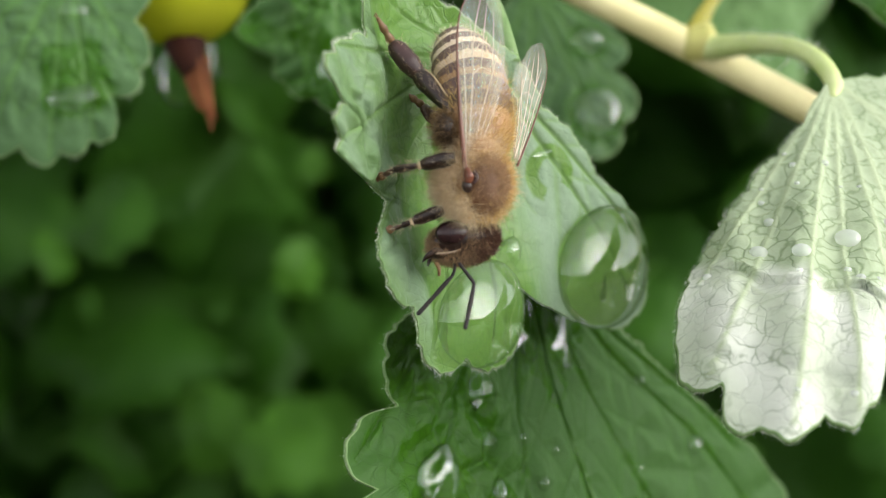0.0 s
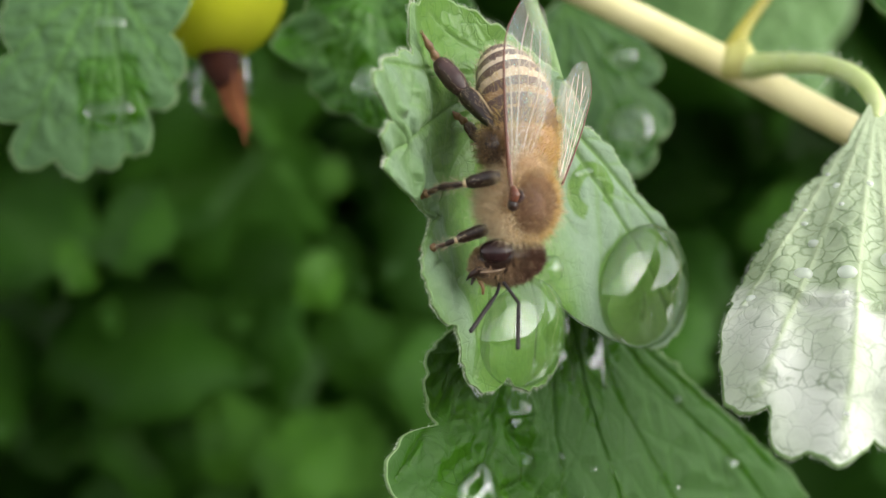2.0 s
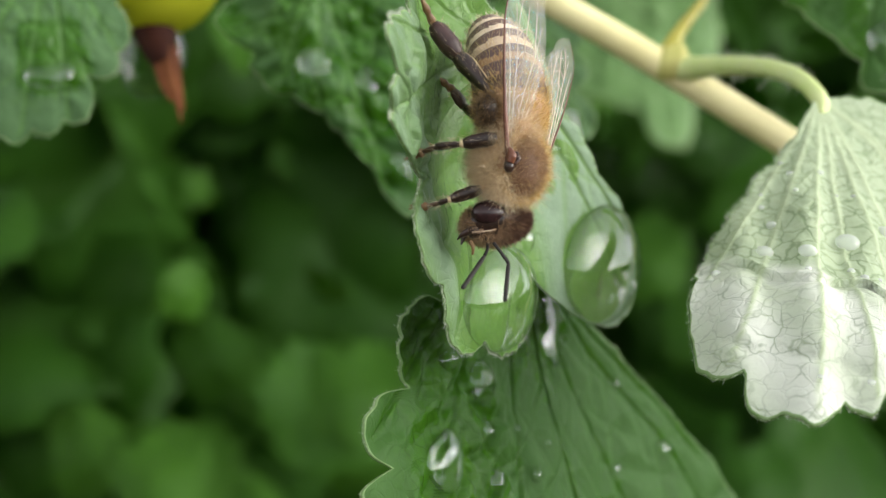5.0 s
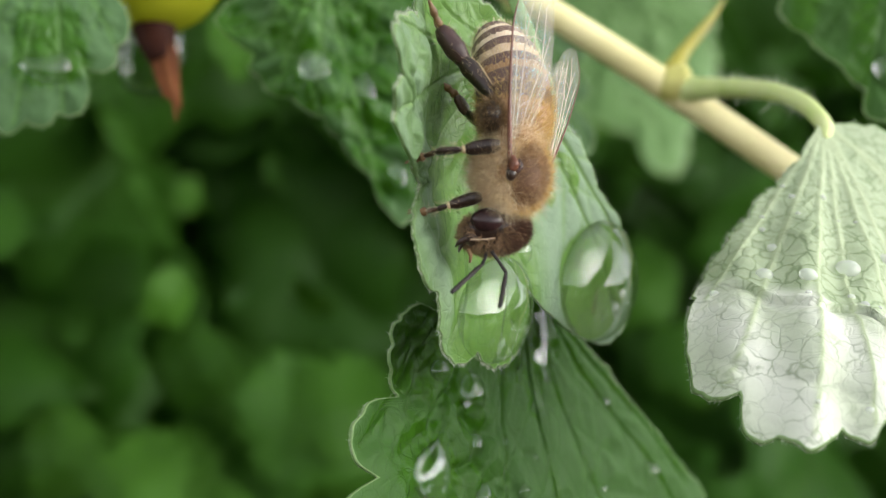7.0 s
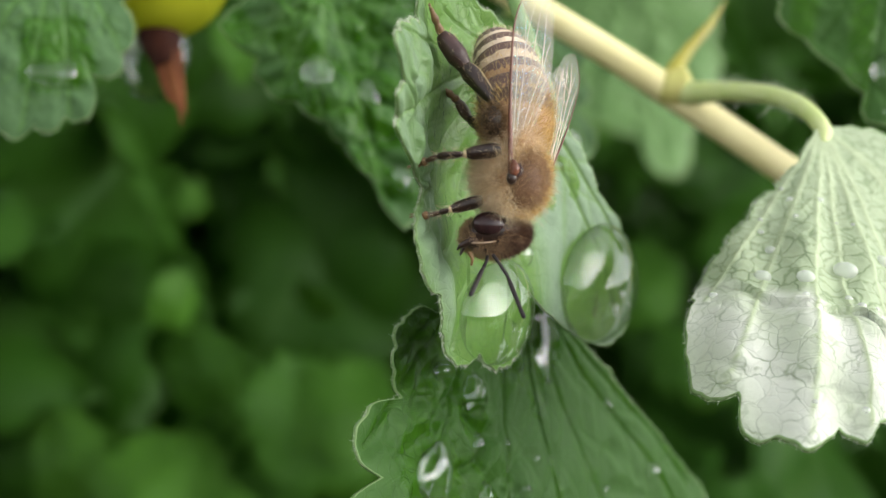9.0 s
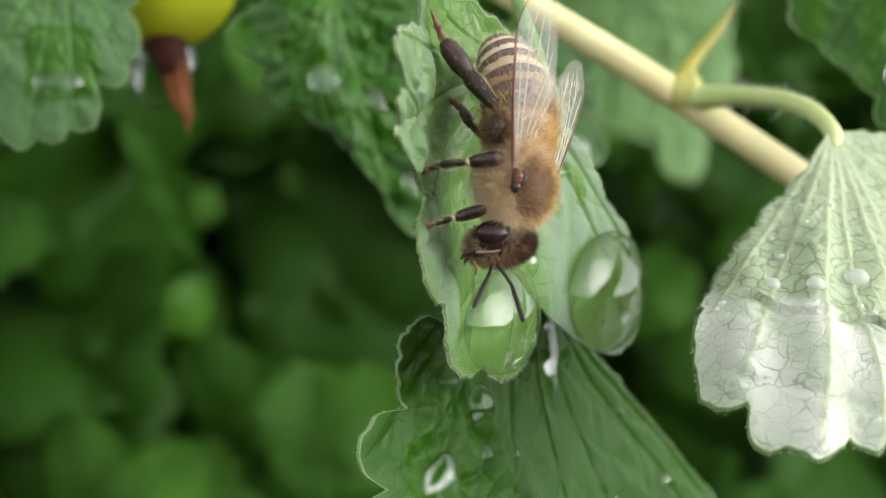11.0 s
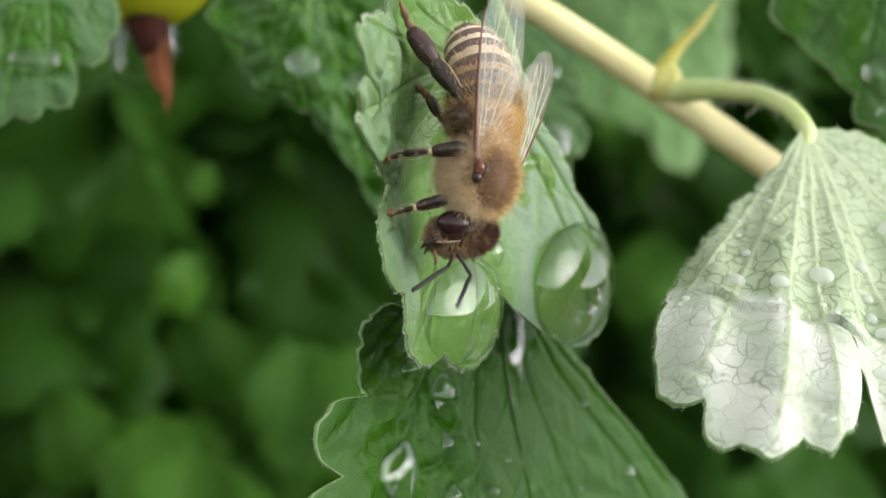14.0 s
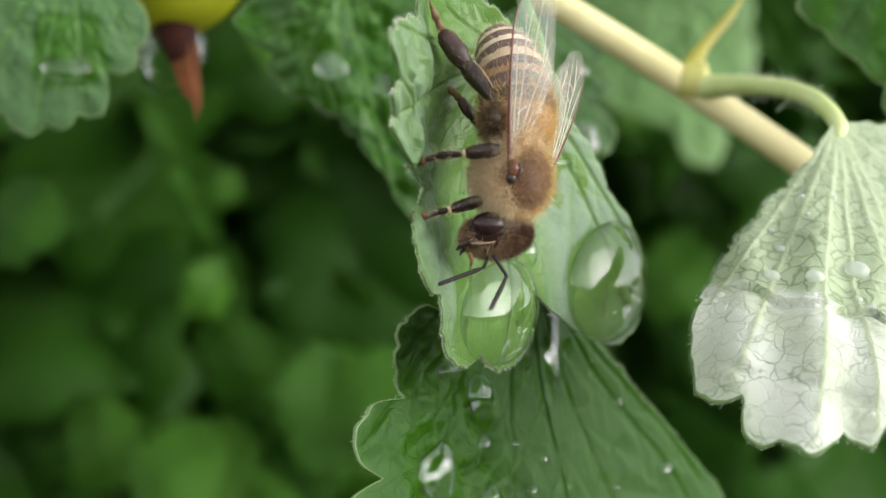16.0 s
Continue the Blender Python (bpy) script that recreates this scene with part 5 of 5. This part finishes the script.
FORE = [[(0.05, 0.3), (0.3, 0.30), (0.55, 0.32), (0.8, 0.25)], [(0.05, 0.5), (0.3, 0.62), (0.52, 0.72), (0.7, 0.9)], [(0.3, 0.30), (0.34, 0.5), (0.32, 0.64)], [(0.52, 0.32), (0.56, 0.5), (0.54, 0.72)],
        [(0.62, 0.30), (0.68, 0.5), (0.64, 0.8)], [(0.56, 0.5), (0.75, 0.55), (0.88, 0.6)], [(0.05, 0.7), (0.25, 0.9), (0.42, 0.97)], [(0.54, 0.72), (0.7, 0.72), (0.84, 0.78)],
        [(0.02, 0.15), (0.2, 0.17), (0.5, 0.14), (0.72, 0.08)], [(0.1, 0.6), (0.3, 0.78), (0.5, 0.85)], [(0.62, 0.30), (0.78, 0.38), (0.92, 0.42)]]
HIND = [[(0.05, 0.35), (0.4, 0.4), (0.8, 0.4)], [(0.05, 0.6), (0.3, 0.7), (0.6, 0.85)], [(0.4, 0.4), (0.45, 0.72)]]
wing(bee_at(1.2, 3.5, 1.5), bee_at(0.8, 13.9, 1.3), bee_dir(0.93, 0.1, -0.5), 3.1, FORE)
wing(bee_at(1.5, 4.2, 1.0), bee_at(2.2, 10.4, -0.5), bee_dir(0.9, 0.1, -0.5), 2.0, HIND, stout=0.4)
wing(bee_at(3.95, 4.4, -1.5), bee_at(6.2, 11.3, -5.7), bee_dir(-0.9, 0.1, 0.2), 1.7, FORE, stout=0.45)
wing(bee_at(3.8, 4.8, -1.6), bee_at(4.9, 10.3, -4.1), bee_dir(-0.9, 0.1, 0.2), 1.1, HIND, stout=0.3)


def leg(hip, knee, ankle, heel, foot, r_f, r_t, r_b, hairy=True, seed=1, hind=False):
    """Femur, tibia, first tarsal joint and the thin jointed foot with claws."""
    hip, knee, ankle, heel, foot = map(np.asarray, (hip, knee, ankle, heel, foot))
    mid = lambda p, q, s=0.5: p * (1 - s) + q * s
    femur = part("leg", tube([hip, mid(hip, knee, 0.3), mid(hip, knee, 0.8), knee], [r_f * 0.7, r_f, r_f * 0.85, r_f * 0.5], 14, 0.95), SKIN_DARK, bee, "dark brown bee leg")
    part("knee_joint", blob(knee, (r_f * 0.52, 0, 0), (0, r_f * 0.52, 0), (0, 0, r_f * 0.52), 14, 10), LEG_JOINT if r_b < 0.5 else SKIN_DARK, femur, "knee joint")
    part("tibia", tube([knee, mid(knee, ankle, 0.3), mid(knee, ankle, 0.8), ankle], [r_t * (0.3 if hind else 0.5), r_t * (0.7 if hind else 0.85), r_t, r_t * 0.75], 14, 0.95 if hind else 0.62), SKIN_DARK, femur, "shiny dark tibia")
    part("first_tarsal_joint", tube([ankle, mid(ankle, heel, 0.35), mid(ankle, heel, 0.8), heel], [r_b * 0.7, r_b, r_b * 0.9, r_b * 0.55], 14, 0.95 if hind else 0.6), SKIN_RED if hind else SKIN_BROWN, femur, "red-brown first tarsal joint")
    n = 5
    pts = [mid(heel, foot, i / n) for i in range(n + 1)]
    rad = [0.21 + (0.05 if i % 2 else -0.03) - 0.010 * i for i in range(n)] + [0.10]
    part("foot", tube(pts, rad, 8, smooth_steps=3), TARSUS, femur, "brown jointed foot")
    for sg in (-1, 1):
        d = unit(foot - heel)
        s = unit(np.cross(d, (0.3, 0.5, 0.8)))
        part("claw", tube([foot, foot + d * 0.18 + s * 0.12 * sg, foot + d * 0.3 + s * 0.06 * sg], [0.05, 0.04, 0.01], 6), TARSUS, femur)
    if hind:
        e = unit(np.cross(ankle - knee, bee_dir(0, 0, 1))) * r_t
        part("tibia_fringe", tube([knee + e * 0.25, mid(knee, ankle, 0.35) + e * 0.72, mid(knee, ankle, 0.75) + e * 0.95, ankle + e * 0.8], [0.03, 0.05, 0.05, 0.03], 6), LEG_JOINT, femur, "pale stiff fringe of the tibia")
    if hairy:
        g = join(tube([knee, ankle], [r_t * 0.8, r_t * 0.9], 10), tube([ankle, heel], [r_b * 0.8, r_b * 0.8], 10), tube([hip, knee], [r_f * 0.8, r_f * 0.7], 10))
        tagged(part("leg_hairs", hairs(g, 420 if hind else 320, 0.45 if hind else 0.32, 0.011, unit(foot - hip) * 0.7, 0.4, None, seed), FUR_PALE, femur, "fine pale leg hairs"), kind="stuff")


B = bee_at
leg(B(0.6, 5.5, -0.4), B(0.4, 7.17, -0.06), B(-1.3, 9.26, -1.22), B(-2.68, 10.95, -1.6), B(-3.46, 12.2, -1.0), 0.42, 0.55, 0.62, True, 31, True)
leg(B(0.62, 4.68, 1.2), B(-1.15, 4.29, 0.97), B(-2.5, 4.1, 0.4), B(-3.06, 3.85, 0.0), B(-3.78, 3.56, -0.47), 0.42, 0.36, 0.26, True, 32)
leg(B(0.02, 2.05, 0.36), B(-1.58, 1.42, 0.21), B(-2.12, 1.21, 0.0), B(-2.64, 1.04, -0.5), B(-3.36, 1.0, -1.0), 0.36, 0.26, 0.22, True, 33)
leg(B(1.0, 5.8, -2.4), B(0.4, 6.2, -3.4), B(-0.42, 7.02, -4.5), B(-1.1, 7.97, -4.6), B(-1.98, 8.59, -4.5), 0.36, 0.40, 0.48, True, 34)
leg(B(1.6, 4.6, -2.0), B(1.9, 4.8, -3.4), B(1.7, 5.0, -4.2), B(1.6, 5.1, -4.5), B(1.6, 5.2, -4.9), 0.36, 0.3, 0.26, False, 35)
leg(B(1.3, 2.2, -1.8), B(1.5, 1.6, -2.8), B(1.2, 1.3, -3.6), B(1.1, 1.2, -3.9), B(1.0, 1.1, -4.3), 0.34, 0.26, 0.22, False, 36)
coxa = blob(HIP, bee_dir(0.58, 0.1, 0), bee_dir(-0.1, 0.85, 0.1), bee_dir(0, 0, 0.6), 18, 12)
cx = part("coxa", coxa, SKIN_DARK, bee, "brown hairy hip of the hind leg")
tagged(part("coxa_hairs", hairs(coxa, 1700, 0.55, 0.02, (-0.2, 0, -0.2), 0.5, None, 41), FUR_HIP, cx, "brown hip hairs"), kind="stuff")


def aim(elbow, right, down, roll):
    """Pose of an antenna whip at its elbow, pointing along a seen direction (right, down) with the rest of its length towards the open side."""
    k = 1 / 34.0
    p = np.array([right * k, -down * k])
    r = radians(roll)
    p = np.array([p[0] * math.cos(r) - p[1] * math.sin(r), p[0] * math.sin(r) + p[1] * math.cos(r)])
    out = math.sqrt(max(0.05, FLAG ** 2 - p @ p))
    d = unit(bee_dir(p[0], p[1], out))
    s = unit(np.cross((0.2, 0.3, 0.93), d))
    m = np.stack([d, s, np.cross(d, s)], 1)
    return Matrix.Translation(Vector(elbow) * 0.001) @ Matrix(m.tolist()).to_4x4()


def motions():
    """The feeling antennae."""
    right = [(0, -17, 78), (0.5, 20, 84), (1, 41, 80), (1.5, 40, 79), (2, -3, 79), (2.5, -24, 70), (3, -34, 62), (3.5, -26, 58), (4, -41, 58), (4.4, -38, 64), (5.6, -10, 66), (6.8, -22, 62), (7.5, -25, 60),
             (8.2, 28, 79), (8.7, 25, 78), (9.8, 10, 70), (11, 8, 64), (12, -44, 49), (12.5, -22, 46), (13, -14, 71), (14, -33, 55), (14.5, -32, 52), (15, -37, 57), (15.5, -38, 53), (16, -38, 58)]
    left = [(0, -62, 69), (1, -34, 57), (1.5, -31, 52), (2, -46, 64), (3, -65, 65), (3.5, -68, 64), (4, -55, 60), (4.5, -50, 58), (7.2, -63, 50), (8.2, -32, 45), (8.7, -35, 50), (11, -35, 55), (12, -45, 50),
            (12.5, -50, 52), (13, -62, 48), (14, -68, 45), (14.5, -69, 47), (15, -75, 40), (15.5, -80, 38), (16, -84, 30)]
    walk(flag_r, [(t, aim(ELBOW_R, x, y, 0 if t < 4.2 else 5.5)) for t, x, y in right])
    walk(flag_l, [(t, aim(ELBOW_L, x, y, 0 if t < 4.2 else 5.5)) for t, x, y in left])


motions()
